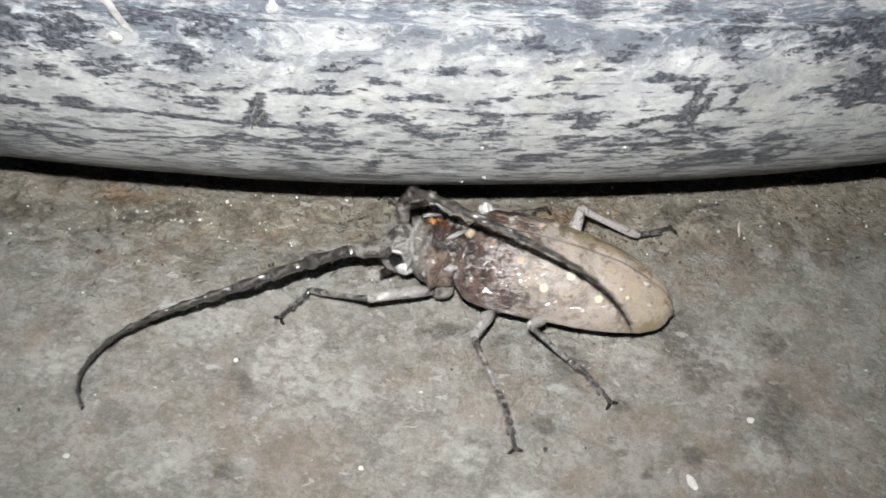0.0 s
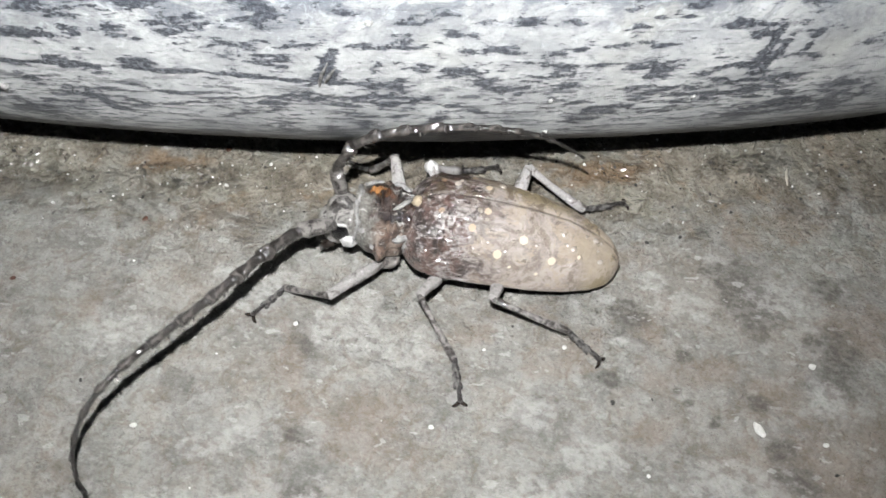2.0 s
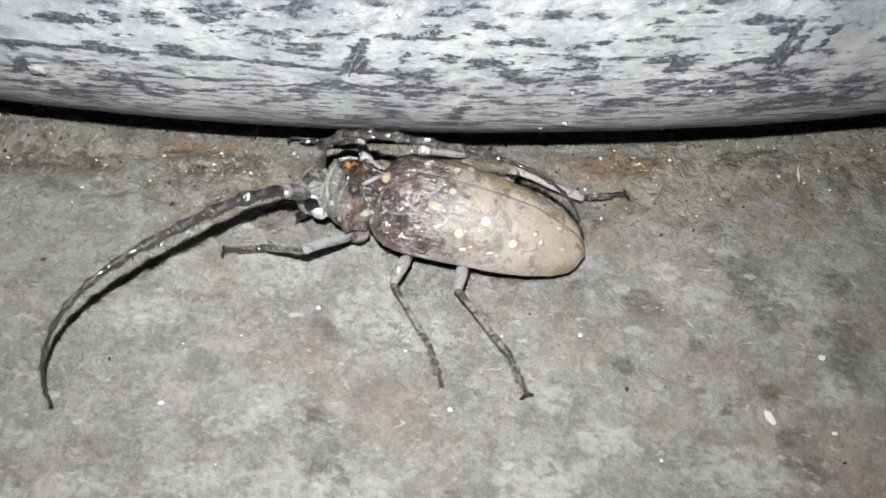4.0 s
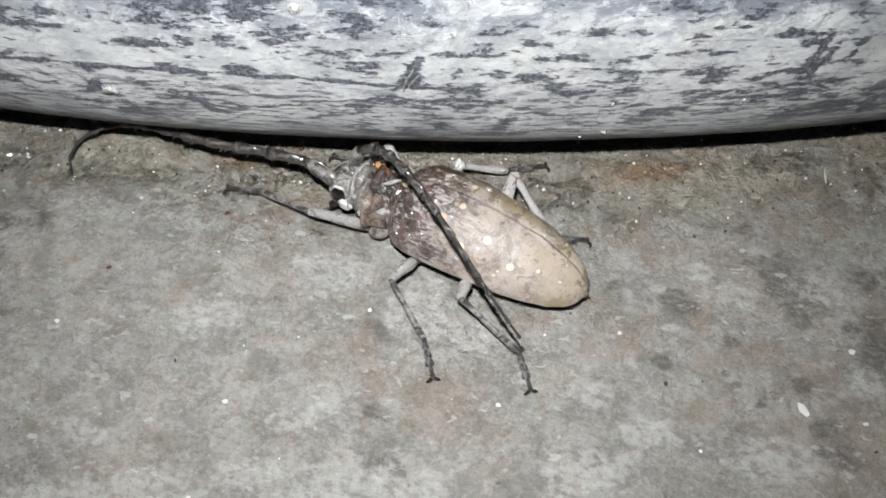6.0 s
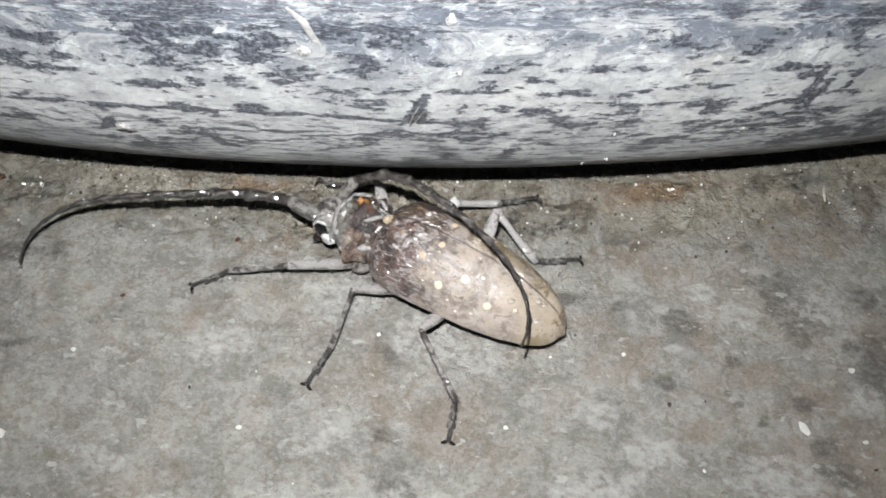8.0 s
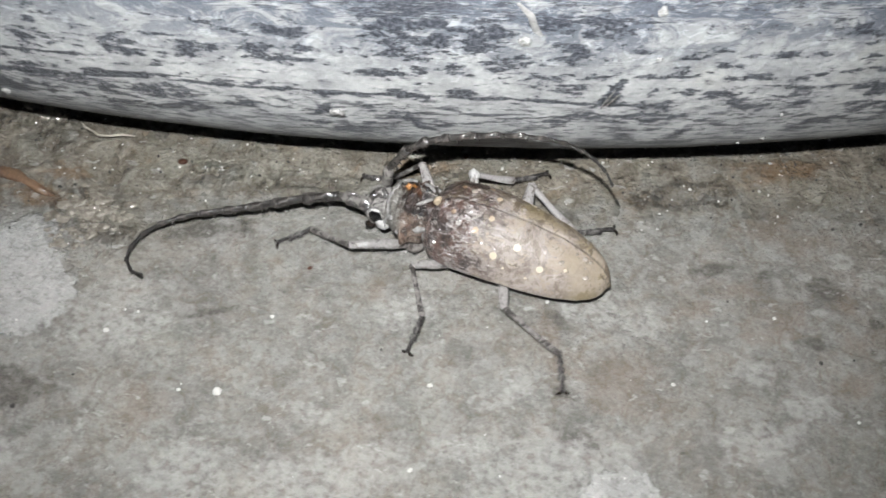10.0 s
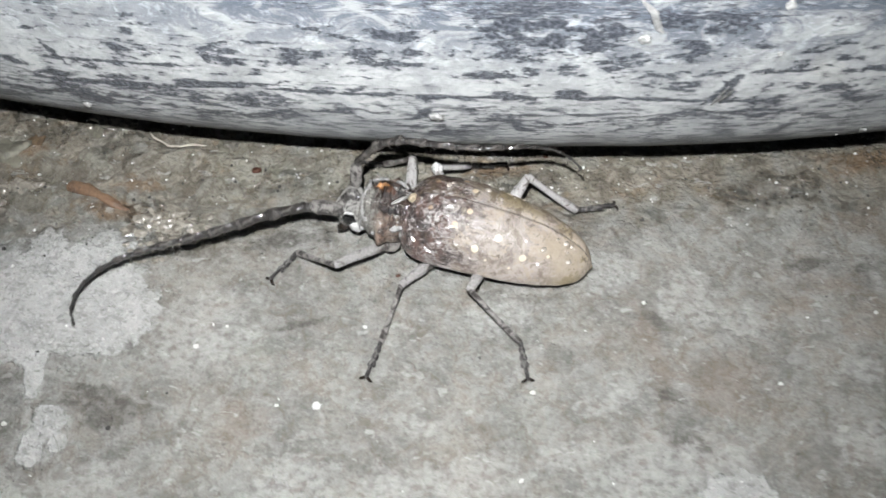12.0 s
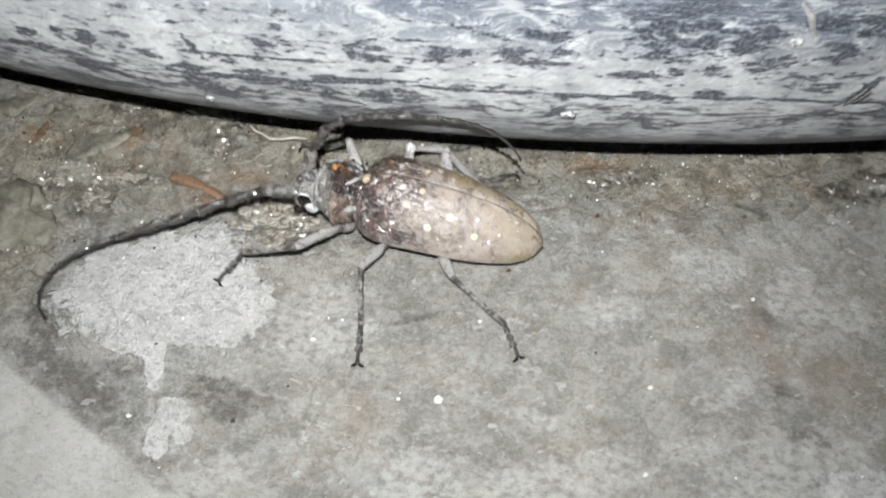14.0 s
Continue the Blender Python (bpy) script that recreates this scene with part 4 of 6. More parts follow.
    tube(bm, [(-0.22, 0, 0), (-0.08, 0.016, 0.008), (0.08, -0.008, 0.014), (0.20, 0.01, 0)], [0.012, 0.026, 0.030, 0.014], 8, 0.5)
    for v in bm.verts:
        v.co += 0.022 * noise.noise_vector(v.co * 9) + 0.012 * noise.noise_vector(v.co * 23)
    scrape = part("scraped_ridge", bm, SCRAPED, ob, "pale grey ridge thrown up by a scrape")
    scrape.matrix_basis = on_pipe(-1.41, -0.01) @ pose(0, 0, -0.012 * U, 0, 0, -58)
    return tagged(ob, "thick black plastic pipe, scuffed and coated with pale dust", "pipe")


build_pipe()


# ---- small things on the ground ----
def on_ground(x, y):
    return float(ground_height(np.array([x]), np.array([y]))[0])


def crumb(name, x, y, size, material, label, category, group, seed, turn=0):
    bm = bmesh.new()
    ball(bm, (0, 0, 0), size, (0, 0, turn), 2 if size[0] < 0.1 else 4, 0.35 if size[0] < 0.1 else 0.6, seed)
    ob = part(name, bm, material)
    ob.matrix_basis = pose(x * U, y * U, (on_ground(x, y) + size[2] * 0.55) * U)
    return tagged(ob, label, category, group)


def build_crumbs():
    white = [
        (2.42, 3.09, 0.035, 0.075, 20), (-4.91, 3.20, 0.048, 0.046, 0), (-2.79, 3.23, 0.030, 0.022, 0), (-1.52, 4.17, 0.024, 0.022, 0),
        (3.03, 3.67, 0.034, 0.03, 40), (2.95, 2.94, 0.028, 0.02, 0), (-7.92, 3.21, 0.026, 0.024, 0), (0.85, 3.9, 0.022, 0.02, 0), (-4.43, 4.05, 0.024, 0.02, 0),
        (-0.35, 3.16, 0.024, 0.02, 0), (-5.3, 3.24, 0.02, 0.018, 0), (-3.0, 2.35, 0.03, 0.02, 30), (-6.15, 3.95, 0.03, 0.026, 0),
    ]
    for n, (x, y, a, b, turn) in enumerate(white):
        crumb("mortar_crumb", x, y, (a, b, min(a, b) * 0.7), CHALK, "tiny white crumb of mortar on the concrete", "crumb", "white crumbs", 10 + n, turn)
    brown = [(-5.67, 6.25, 0.06, 0.045), (-4.07, 4.66, 0.028, 0.022), (-3.0, 5.33, 0.03, 0.025), (-2.3, 6.2, 0.035, 0.03)]
    for n, (x, y, a, b) in enumerate(brown):
        crumb("earth_crumb", x, y, (a, b, b * 0.6), BROWN_GRIT, "small dark brown crumb of earth on the concrete", "crumb", "brown crumbs", 40 + n, 30 * n)

    for n, (x, y, a, b, material, label) in enumerate((
        (-9.22, 7.20, 0.30, 0.20, BOULDER, "flat olive-grey stone half sunk in damp earth"), (-8.66, 6.70, 0.34, 0.22, BOULDER, "flat pale grey stone half sunk in damp earth"),
        (-9.85, 7.40, 0.26, 0.20, BOULDER, "flat olive-grey stone half sunk in damp earth"), (-9.6, 5.75, 0.46, 0.52, BOULDER, "broad smooth olive stone sunk in earth"),
        (-9.45, 6.93, 0.17, 0.08, RUSTY_STONE, "rust-brown stone sunk in damp earth"), (-8.34, 6.82, 0.15, 0.10, RUSTY_STONE, "rust-brown stone sunk in damp earth"),
        (-7.62, 7.02, 0.16, 0.10, BOULDER, "small wet grey stone beside the pipe"), (-6.1, 6.62, 0.12, 0.08, BOULDER, "small wet grey stone beside the pipe"),
    )):
        ob = crumb("stone", x, y, (a, b, min(a, b) * 0.42), material, label, "stone", "stones in the earth", 70 + n, 15 * n)
        ob.matrix_basis.translation.z -= min(a, b) * 0.44 * U

    for n, (x, y, a, b) in enumerate(((-7.45, 7.10, 0.20, 0.10), (-7.22, 7.04, 0.11, 0.08), (-8.44, 7.33, 0.15, 0.09), (-9.0, 7.55, 0.10, 0.06), (-6.0, 6.68, 0.10, 0.06))):
        crumb("wet_clod", x, y, (a, b, b * 0.8), WET_EARTH, "dark wet clod of earth against the pipe", "clod", "wet clods", 90 + n, -12)

    bm = bmesh.new()
    spine = [(-6.95, 6.83, 0.06), (-6.88, 6.73, 0.07), (-6.76, 6.655, 0.06), (-6.70, 6.60, 0.06), (-6.55, 6.572, 0.075), (-6.42, 6.598, 0.07), (-6.26, 6.575, 0.06)]
    tube(bm, spine, [0.007, 0.014, 0.012, 0.019, 0.015, 0.020, 0.008], 8, 0.6)
    straw = part("straw", bm, STRAW)
    tagged(straw, "thin bent bleached straw lying on damp earth", "straw")

    bm = bmesh.new()
    tube(bm, [(3.40, 5.95, 0.03), (3.365, 5.88, 0.04), (3.35, 5.80, 0.04), (3.34, 5.72, 0.03)], [0.006, 0.014, 0.016, 0.006], 8, 0.6)
    tagged(part("straw", bm, STRAW), "very short pale splinter of straw on the concrete", "straw")

    bm = bmesh.new()
    spine = [(x, y, on_ground(x, y) + up) for x, y, up in ((-7.84, 6.25, 0.02), (-7.74, 6.19, 0.03), (-7.58, 6.09, 0.022), (-7.40, 5.98, 0.008), (-7.20, 5.87, -0.004), (-7.02, 5.78, -0.02))]
    tube(bm, spine, [0.04, 0.072, 0.066, 0.056, 0.046, 0.03], 14, 0.55)
    for v in bm.verts:
        v.co += 0.05 * noise.noise_vector(v.co * 9) + 0.03 * noise.noise_vector(v.co * 23) - Vector((0.03, 0.03, 0))
    tagged(part("twig", bm, TWIG), "short rotten orange-brown twig half sunk in earth", "twig")


build_crumbs()


def build_grit():
    """Loose sand on the ground: little grains, thicker where the earth lies; the white ones also stand in for glints.
    """
    bm = bmesh.new()
    bmesh.ops.create_icosphere(bm, subdivisions=1, radius=1.0)
    ball_verts = np.array([v.co[:] for v in bm.verts])
    ball_faces = np.array([[v.index for v in f.verts] for f in bm.faces])
    bm.free()
    for name, count, material, low, high, seed, label in (
        ("glint_grains", 430, GLINT_GRIT, 0.005, 0.019, 5, "white sand grains, many standing in for wet glints on the ground"),
        ("dark_grit", 300, DARK_GRIT, 0.008, 0.024, 6, "dark grit scattered on the ground"),
    ):
        rng = np.random.default_rng(seed)
        x, y = rng.uniform(-10.5, 5.5, 60000), rng.uniform(1.6, 7.2, 60000)
        keep = rng.random(60000) < 0.022 + 1.1 * np.clip(blots(x, y, MUD) * 1.3 - 0.3, 0, 1)
        keep &= np.hypot(x - PIPE_X, y - PIPE_Y) > PIPE_R - PIPE_A
        x, y = x[keep][:count], y[keep][:count]
        s = low + (high - low) * rng.random(len(x)) ** 1.6
        centre = np.stack([x, y, ground_height(x, y) + s * 0.3], 1)
        shape = ball_verts[None] * (1 + 0.3 * rng.uniform(-1, 1, (len(x), len(ball_verts), 1))) * rng.uniform(0.6, 1.2, (len(x), 1, 3))
        places = (centre[:, None] + shape * s[:, None, None]) * U
        faces = (ball_faces[None] + np.arange(len(x))[:, None, None] * len(ball_verts)).reshape(-1, 3)
        me = bpy.data.meshes.new(name)
        me.from_pydata(places.reshape(-1, 3).tolist(), [], faces.tolist())
        me.polygons.foreach_set("use_smooth", np.full(len(faces), material is GLINT_GRIT))
        me.materials.append(material)
        tagged(new(name, me), label, "sand", kind="stuff")


def build_wet_gravel():
    """Wet granules that lie half sunk in the damp earth and glint."""
    bm = bmesh.new()
    bmesh.ops.create_icosphere(bm, subdivisions=3, radius=1.0)
    ball_verts = np.array([v.co[:] for v in bm.verts])
    ball_faces = np.array([[v.index for v in f.verts] for f in bm.faces])
    bm.free()
    rng = np.random.default_rng(12)
    x, y = rng.uniform(-10.2, 4.5, 90000), rng.uniform(4.8, 7.6, 90000)
    keep = rng.random(90000) < 0.16 * np.clip(blots(x, y, WET) * 2 - 0.75, 0, 1) + 0.006 * np.clip(blots(x, y, MUD) * 2 - 0.8, 0, 1)
    keep &= np.hypot(x - PIPE_X, y - PIPE_Y) > PIPE_R - 0.45
    x, y = x[keep][:560], y[keep][:560]
    s = 0.022 + 0.045 * rng.random(len(x)) ** 1.8
    centre = np.stack([x, y, ground_height(x, y) - s * 0.15], 1)
    lumps = np.stack([smooth_noise(ball_verts[:, 0] + 9 * k, ball_verts[:, 1] + ball_verts[:, 2], 0.8, 30) for k in range(12)])
    shape = ball_verts[None] * (1 + 0.30 * lumps[rng.integers(0, 12, len(x))][..., None]) * rng.uniform([0.8, 0.7, 0.5], [1.5, 1.1, 0.9], (len(x), 3))[:, None]
    places = (centre[:, None] + shape * s[:, None, None]) * U
    faces = (ball_faces[None] + np.arange(len(x))[:, None, None] * len(ball_verts)).reshape(-1, 3)
    me = bpy.data.meshes.new("wet_gravel")
    me.from_pydata(places.reshape(-1, 3).tolist(), [], faces.tolist())
    me.polygons.foreach_set("use_smooth", np.ones(len(faces), dtype=bool))
    me.materials.append(WET_GRAVEL)
    tagged(new("wet_gravel", me), "wet glinting granules half sunk in the damp earth", "gravel", kind="stuff")


build_grit()
build_wet_gravel()


# ---- the beetle ----
# Its own space: x towards the head, y to its left, z up, the origin on the ground below the body.
BODY_ROWS = [
    (0, 1.022, 4.869, 167.2, 2.2, 3.7),
    (0.5, 0.814, 4.776, 169.8, -0.2, 2.4),
    (1, 0.539, 4.797, 172.1, -3.1, -1.6),
    (1.5, 0.254, 4.820, 172.6, -3.8, -1.6),
    (2, -0.018, 4.791, 173.5, -3.3, 0.5),
    (2.5, -0.175, 4.923, 171.8, -5.1, -4.1),
    (3, -0.339, 4.823, 170.0, 0.5, 5.6),
    (3.5, -0.414, 4.888, 170.4, -1.8, 1.2),
    (6, -0.752, 4.807, 152.4, 0.7, 0.9),
    (6.5, -0.772, 4.789, 150.7, 1.8, 1.0),
    (7, -0.787, 4.793, 149.5, 1.1, -1.4),
    (7.5, -0.862, 4.790, 149.3, -0.3, -0.7),
    (8, -1.014, 4.671, 150.6, 0.6, 1.6),
    (8.5, -1.396, 4.691, 154.7, -1.3, 0.1),
    (9, -1.664, 4.666, 154.9, 0.9, -1.2),
    (11.5, -3.125, 4.872, 161.9, -0.6, -0.8),
    (12, -3.428, 4.910, 162.8, -1.1, -1.4),
    (12.5, -3.910, 4.979, 167.2, -1.0, -2.5),
    (13, -4.364, 5.081, 166.6, -1.5, -1.6),
    (13.5, -4.751, 5.047, 165.8, -1.2, 1.2),
    (14, -5.091, 5.207, 163.9, -1.0, -1.4),
]
FRONT_LEFT_HIP, FRONT_LEFT_LENGTHS = (0.674, 0.191, 0.208), (0.720, 0.655, 0.421)
FRONT_LEFT_ROWS = [
    (0, 30, 10, -13, -20, 62, -7),
    (0.5, 39, 14, -36, -25, 53, -14),
    (1, 47, 16, -59, -36, -42, -18),
    (1.5, 52, 17, -9, -24, -34, -41),
    (2, 49, 10, -33, -38, 54, -3),
    (2.5, 60, 12, -37, -41, 61, 2),
    (3, 74, 26, -37, -46, 54, -12),
    (3.5, 79, 29, -31, -52, 59, -7),
    (4.2, 44, 26, -30, -37, -8, -12),
    (4.9, 36, 10, 21, -18, 48, -15),
    (5.5, 28, 14, -24, -21, 8, -7),
    (6, 14, 8, -9, -13, 12, -13),
    (6.5, 28, 14, -24, -21, 8, -7),
    (7, 41, 22, -28, -30, 1, -7),
    (7.5, 44, 26, -30, -37, -8, -12),
    (8, 36, 10, 21, -18, 48, -15),
    (8.5, 16, 4, -2, -11, 32, -18),
    (9, 30, 17, -28, -23, 38, -11),
    (9.6, 36, 10, 21, -18, 48, -15),
    (10.1, 30, 17, -28, -23, 38, -11),
    (10.6, 50, 19, -24, -29, 60, -15),
    (11.1, 63, 29, -5, -31, 58, -29),
    (11.5, 26, 12, 5, -19, 64, -17),
    (12, 50, 19, -24, -29, 60, -15),
    (12.5, 44, 20, 1, -18, 56, -27),
    (13, 63, 29, -5, -31, 58, -29),
    (13.5, 82, 39, -20, -49, 61, -26),
    (14, 57, 23, 4, -24, 57, -26),
]
MIDDLE_LEFT_HIP, MIDDLE_LEFT_LENGTHS = (0.159, 0.257, 0.189), (0.493, 0.635, 0.420)
MIDDLE_LEFT_ROWS = [
    (0, 76, 14, 130, -24, 115, -18),
    (0.5, 54, 20, 126, -39, 113, 1),
    (1, 44, 21, 92, -25, 92, -6),
    (1.5, 45, 26, 110, -16, 100, -24),
    (2, 62, 25, 133, -32, 101, -5),
    (2.5, 80, 16, 134, -0, 113, -22),
    (3, 93, 14, 151, -26, 123, -19),
    (3.5, 46, 13, 102, -23, 106, -7),
    (4.2, 93, 14, 151, -26, 123, -19),
    (4.9, 86, 18, 154, -18, 128, -13),
    (5.5, 78, 16, 149, -24, 129, -7),
    (6, 78, 16, 149, -24, 129, -7),
    (6.5, 85, 16, 151, -24, 126, -8),
    (7, 86, 18, 154, -18, 128, -13),
    (7.5, 28, 9, 115, 6, 79, -47),
    (8, 32, 10, 100, -11, 84, -22),
    (8.5, 26, 13, 123, -15, 87, -16),
    (9, 31, 18, 147, -20, 93, -8),
    (9.6, 31, 18, 147, -20, 93, -8),
    (10.1, 28, 9, 115, 6, 79, -47),
    (10.6, 26, 13, 123, -15, 87, -16),
    (11.1, 56, 5, 85, -14, 85, -2),
    (11.5, 80, 23, 147, -23, 95, -10),
    (12, 56, 5, 85, -14, 85, -2),
    (12.5, 46, 19, 100, -16, 93, -11),
    (13, 75, 18, 126, -17, 95, -10),
    (13.5, 48, 4, 83, -12, 91, -15),
    (14, 64, 6, 105, -8, 100, -12),
]
HIND_LEFT_HIP, HIND_LEFT_LENGTHS = (-0.342, 0.237, 0.189), (0.437, 0.730, 0.400)
HIND_LEFT_ROWS = [
    (0, 66, 33, 177, -42, 135, -2),
    (0.5, 89, 27, 190, -22, 128, -16),
    (1, 125, 19, 187, -17, 126, 2),
    (1.5, 126, 17, 187, -10, 155, -4),
    (2, 78, 30, 172, -17, 145, -14),
    (2.5, 77, 34, 191, -8, 226, -40),
    (3, 109, 20, 166, -35, 146, -1),
    (3.5, 114, 23, 157, -18, 149, -11),
    (4.2, 78, 11, 133, -10, 112, -13),
    (4.9, 76, 20, 145, -17, 108, -20),
    (5.5, 107, 18, 175, -23, 126, -11),
    (6, 101, 23, 170, -23, 131, -11),
    (6.5, 107, 18, 175, -23, 126, -11),
    (7, 72, 9, 128, -10, 114, -12),
    (7.5, 78, 11, 133, -10, 112, -13),
    (8, 76, 20, 145, -17, 108, -20),
    (8.5, 101, 19, 157, -13, 105, -16),
    (9, 120, 9, 165, -11, 114, -12),
    (9.6, 76, 20, 145, -17, 108, -20),
    (10.1, 120, 9, 165, -11, 114, -12),
    (10.6, 81, 25, 150, -17, 113, -10),
    (11.1, 67, 26, 139, -21, 99, -2),
    (11.5, 67, 26, 150, -23, 103, -3),
    (12, 81, 25, 150, -17, 113, -10),
    (12.5, 121, 12, 150, -5, 118, -15),
    (13, 67, 26, 139, -21, 99, -2),
    (13.5, 83, 25, 152, -19, 114, -15),
    (14, 124, 10, 150, -8, 124, -10),
]
HIND_RIGHT_HIP, HIND_RIGHT_LENGTHS = (-0.379, -0.297, 0.245), (0.614, 0.714, 0.493)
HIND_RIGHT_ROWS = [
    (0, -98, 32, -166, -31, -139, -17),
    (0.5, -120, 22, -159, -24, -146, -9),
    (1, -69, 41, -143, -53, -175, -4),
    (1.5, -83, 37, -184, -50, -167, 3),
    (2, -105, 30, -192, -30, -156, -8),
    (2.5, -115, 6, -202, -2, -149, -19),
    (3, -116, 11, -182, -14, -158, -8),
    (3.5, -131, 12, -185, -17, -151, -4),
    (4.2, -116, 11, -182, -14, -158, -8),
    (4.9, -86, 15, -210, -22, -140, -19),
    (5.5, -82, 29, -209, -26, -140, -27),
    (6, -82, 29, -209, -26, -140, -27),
    (6.5, -90, 28, -206, -39, -155, -11),
    (7, -86, 15, -210, -22, -140, -19),
    (7.5, -83, 11, -205, -20, -146, -10),
    (8, -84, 36, -181, -46, -145, -7),
    (8.5, -121, 26, -173, -31, -143, -9),
    (9, -74, 32, -190, -43, -151, -12),
    (9.6, -74, 32, -190, -43, -151, -12),
    (10.1, -83, 11, -205, -20, -146, -10),
    (10.6, -121, 26, -173, -31, -143, -9),
    (11.1, -113, 29, -180, -36, -150, -11),
    (11.5, -84, 32, -190, -41, -147, -10),
    (12, -113, 29, -180, -36, -150, -11),
    (12.5, -78, 36, -168, -53, -148, -4),
    (13, -105, 26, -177, -37, -151, -6),
    (13.5, -135, 20, -159, -22, -154, -10),
    (14, -68, 41, -166, -58, -152, -3),
]
MIDDLE_RIGHT_HIP, MIDDLE_RIGHT_LENGTHS = (0.156, -0.314, 0.243), (0.537, 0.600, 0.476)
MIDDLE_RIGHT_ROWS = [
    (0, -40, 46, -118, -44, -144, -16),
    (0.5, -61, 38, -132, -40, -147, -14),
    (1, -83, 34, -137, -44, -148, -15),
    (1.5, -71, 34, -143, -44, -159, -14),
    (2, -56, 36, -131, -43, -154, -14),
    (2.5, -62, 33, -146, -50, -155, -12),
    (3, -63, 45, -130, -36, -159, -18),
    (3.5, -71, 36, -150, -44, -168, -10),
    (4.2, -83, 9, -137, -24, -126, -6),
    (4.9, -90, 19, -128, -25, -135, -10),
    (5.5, -76, 17, -137, -25, -130, -10),
    (6, -75, 16, -136, -26, -138, -8),
    (6.5, -76, 17, -137, -25, -130, -10),
    (7, -75, 13, -134, -28, -135, -10),
    (7.5, -83, 9, -137, -24, -126, -6),
    (8, -90, 19, -128, -25, -135, -10),
    (8.5, -40, 35, -133, -48, -133, -9),
    (9, -62, 26, -141, -38, -138, -13),
    (9.6, -90, 19, -128, -25, -135, -10),
    (10.1, -62, 26, -141, -38, -138, -13),
    (10.6, -59, 26, -126, -37, -154, -15),
    (11.1, -53, 28, -138, -39, -149, -15),
    (11.5, -94, 16, -146, -28, -144, -10),
    (12, -59, 26, -126, -37, -154, -15),
    (12.5, -94, 18, -141, -33, -140, -12),
    (13, -53, 28, -138, -39, -149, -15),
    (13.5, -63, 33, -119, -37, -151, -14),
    (14, -85, 26, -133, -37, -148, -13),
]
FRONT_RIGHT_HIP, FRONT_RIGHT_LENGTHS = (0.598, -0.261, 0.239), (0.596, 0.536, 0.351)
FRONT_RIGHT_ROWS = [
    (0, -39, 39, -31, -46, -34, -15),
    (0.5, -77, 30, -20, -42, -23, -18),
    (1, -72, 18, -8, -41, -40, -24),
    (1.5, -63, 26, -23, -58, -20, -24),
    (2, -74, 30, -38, -58, -30, -20),
    (2.5, -81, 8, -2, -38, -19, -24),
    (3, -59, 32, -18, -36, -17, -18),
    (3.5, -56, 13, -13, -26, -7, -20),
    (4.2, -59, 32, -18, -36, -17, -18),
    (4.9, -50, 26, 22, -42, 9, -14),
    (5.5, -41, 31, 5, -51, 2, -12),
    (6, -41, 31, 5, -51, 2, -12),
    (6.5, -49, 30, 10, -42, 8, -14),
    (7, -50, 26, 22, -42, 9, -14),
    (7.5, -50, 22, 16, -42, 5, -15),
    (8, -47, 26, 0, -38, 2, -17),
    (8.5, -69, 28, -8, -53, 2, -16),
    (9, -64, 24, -14, -39, 2, -19),
    (9.6, -64, 24, -14, -39, 2, -19),
    (10.1, -50, 22, 16, -42, 5, -15),
    (10.6, -69, 28, -8, -53, 2, -16),
    (11.1, -80, 23, -17, -44, -4, -20),
    (11.5, -66, 28, -14, -50, -5, -20),
    (12, -80, 23, -17, -44, -4, -20),
    (12.5, -64, 25, -26, -51, -14, -20),
    (13, -75, 21, -9, -46, 8, -18),
    (13.5, -51, 28, -37, -44, -12, -23),
    (14, -58, 26, -21, -47, -5, -22),
]
LEFT_ANTENNA_ROWS = [
    (0, 26, -12, 54, 77, -14, -9, 23),
    (0.5, 30, -23, 46, 79, -2, -31, -13),
    (1, 44, -27, 36, 77, -6, -40, -7),
    (1.5, 51, -30, 41, 84, -7, -41, -6),
    (2, 51, -29, 30, 96, -2, -37, -23),
    (2.5, 39, -3, 34, 61, 6, -53, -13),
    (3, 43, -12, 44, 71, 2, -64, -26),
    (3.5, 54, -13, 41, 53, -10, -62, 4),
    (6, 4, -27, 54, 118, -6, -14, 1),
    (6.5, 15, -11, 38, 79, -1, -18, -9),
    (7, 21, -16, 29, 88, -2, -15, -6),
    (7.5, 21, -20, 18, 86, 4, -22, -15),
    (8, 29, -15, 19, 85, -3, -22, -8),
    (8.5, 35, -10, 10, 74, -5, -18, -5),
    (9, 24, 5, 50, 92, -9, 2, 13),
    (11.5, 17, -19, 82, 145, -12, 2, 17),
    (12, 23, -21, 46, 91, -12, -13, 17),
    (12.5, 38, 8, 49, 70, -14, 20, 28),
    (13, 32, 20, 59, 46, -15, 15, 27),
    (13.5, 33, -5, 52, 98, -18, 14, 31),
    (14, 27, -11, 47, 92, -10, -2, 9),
]
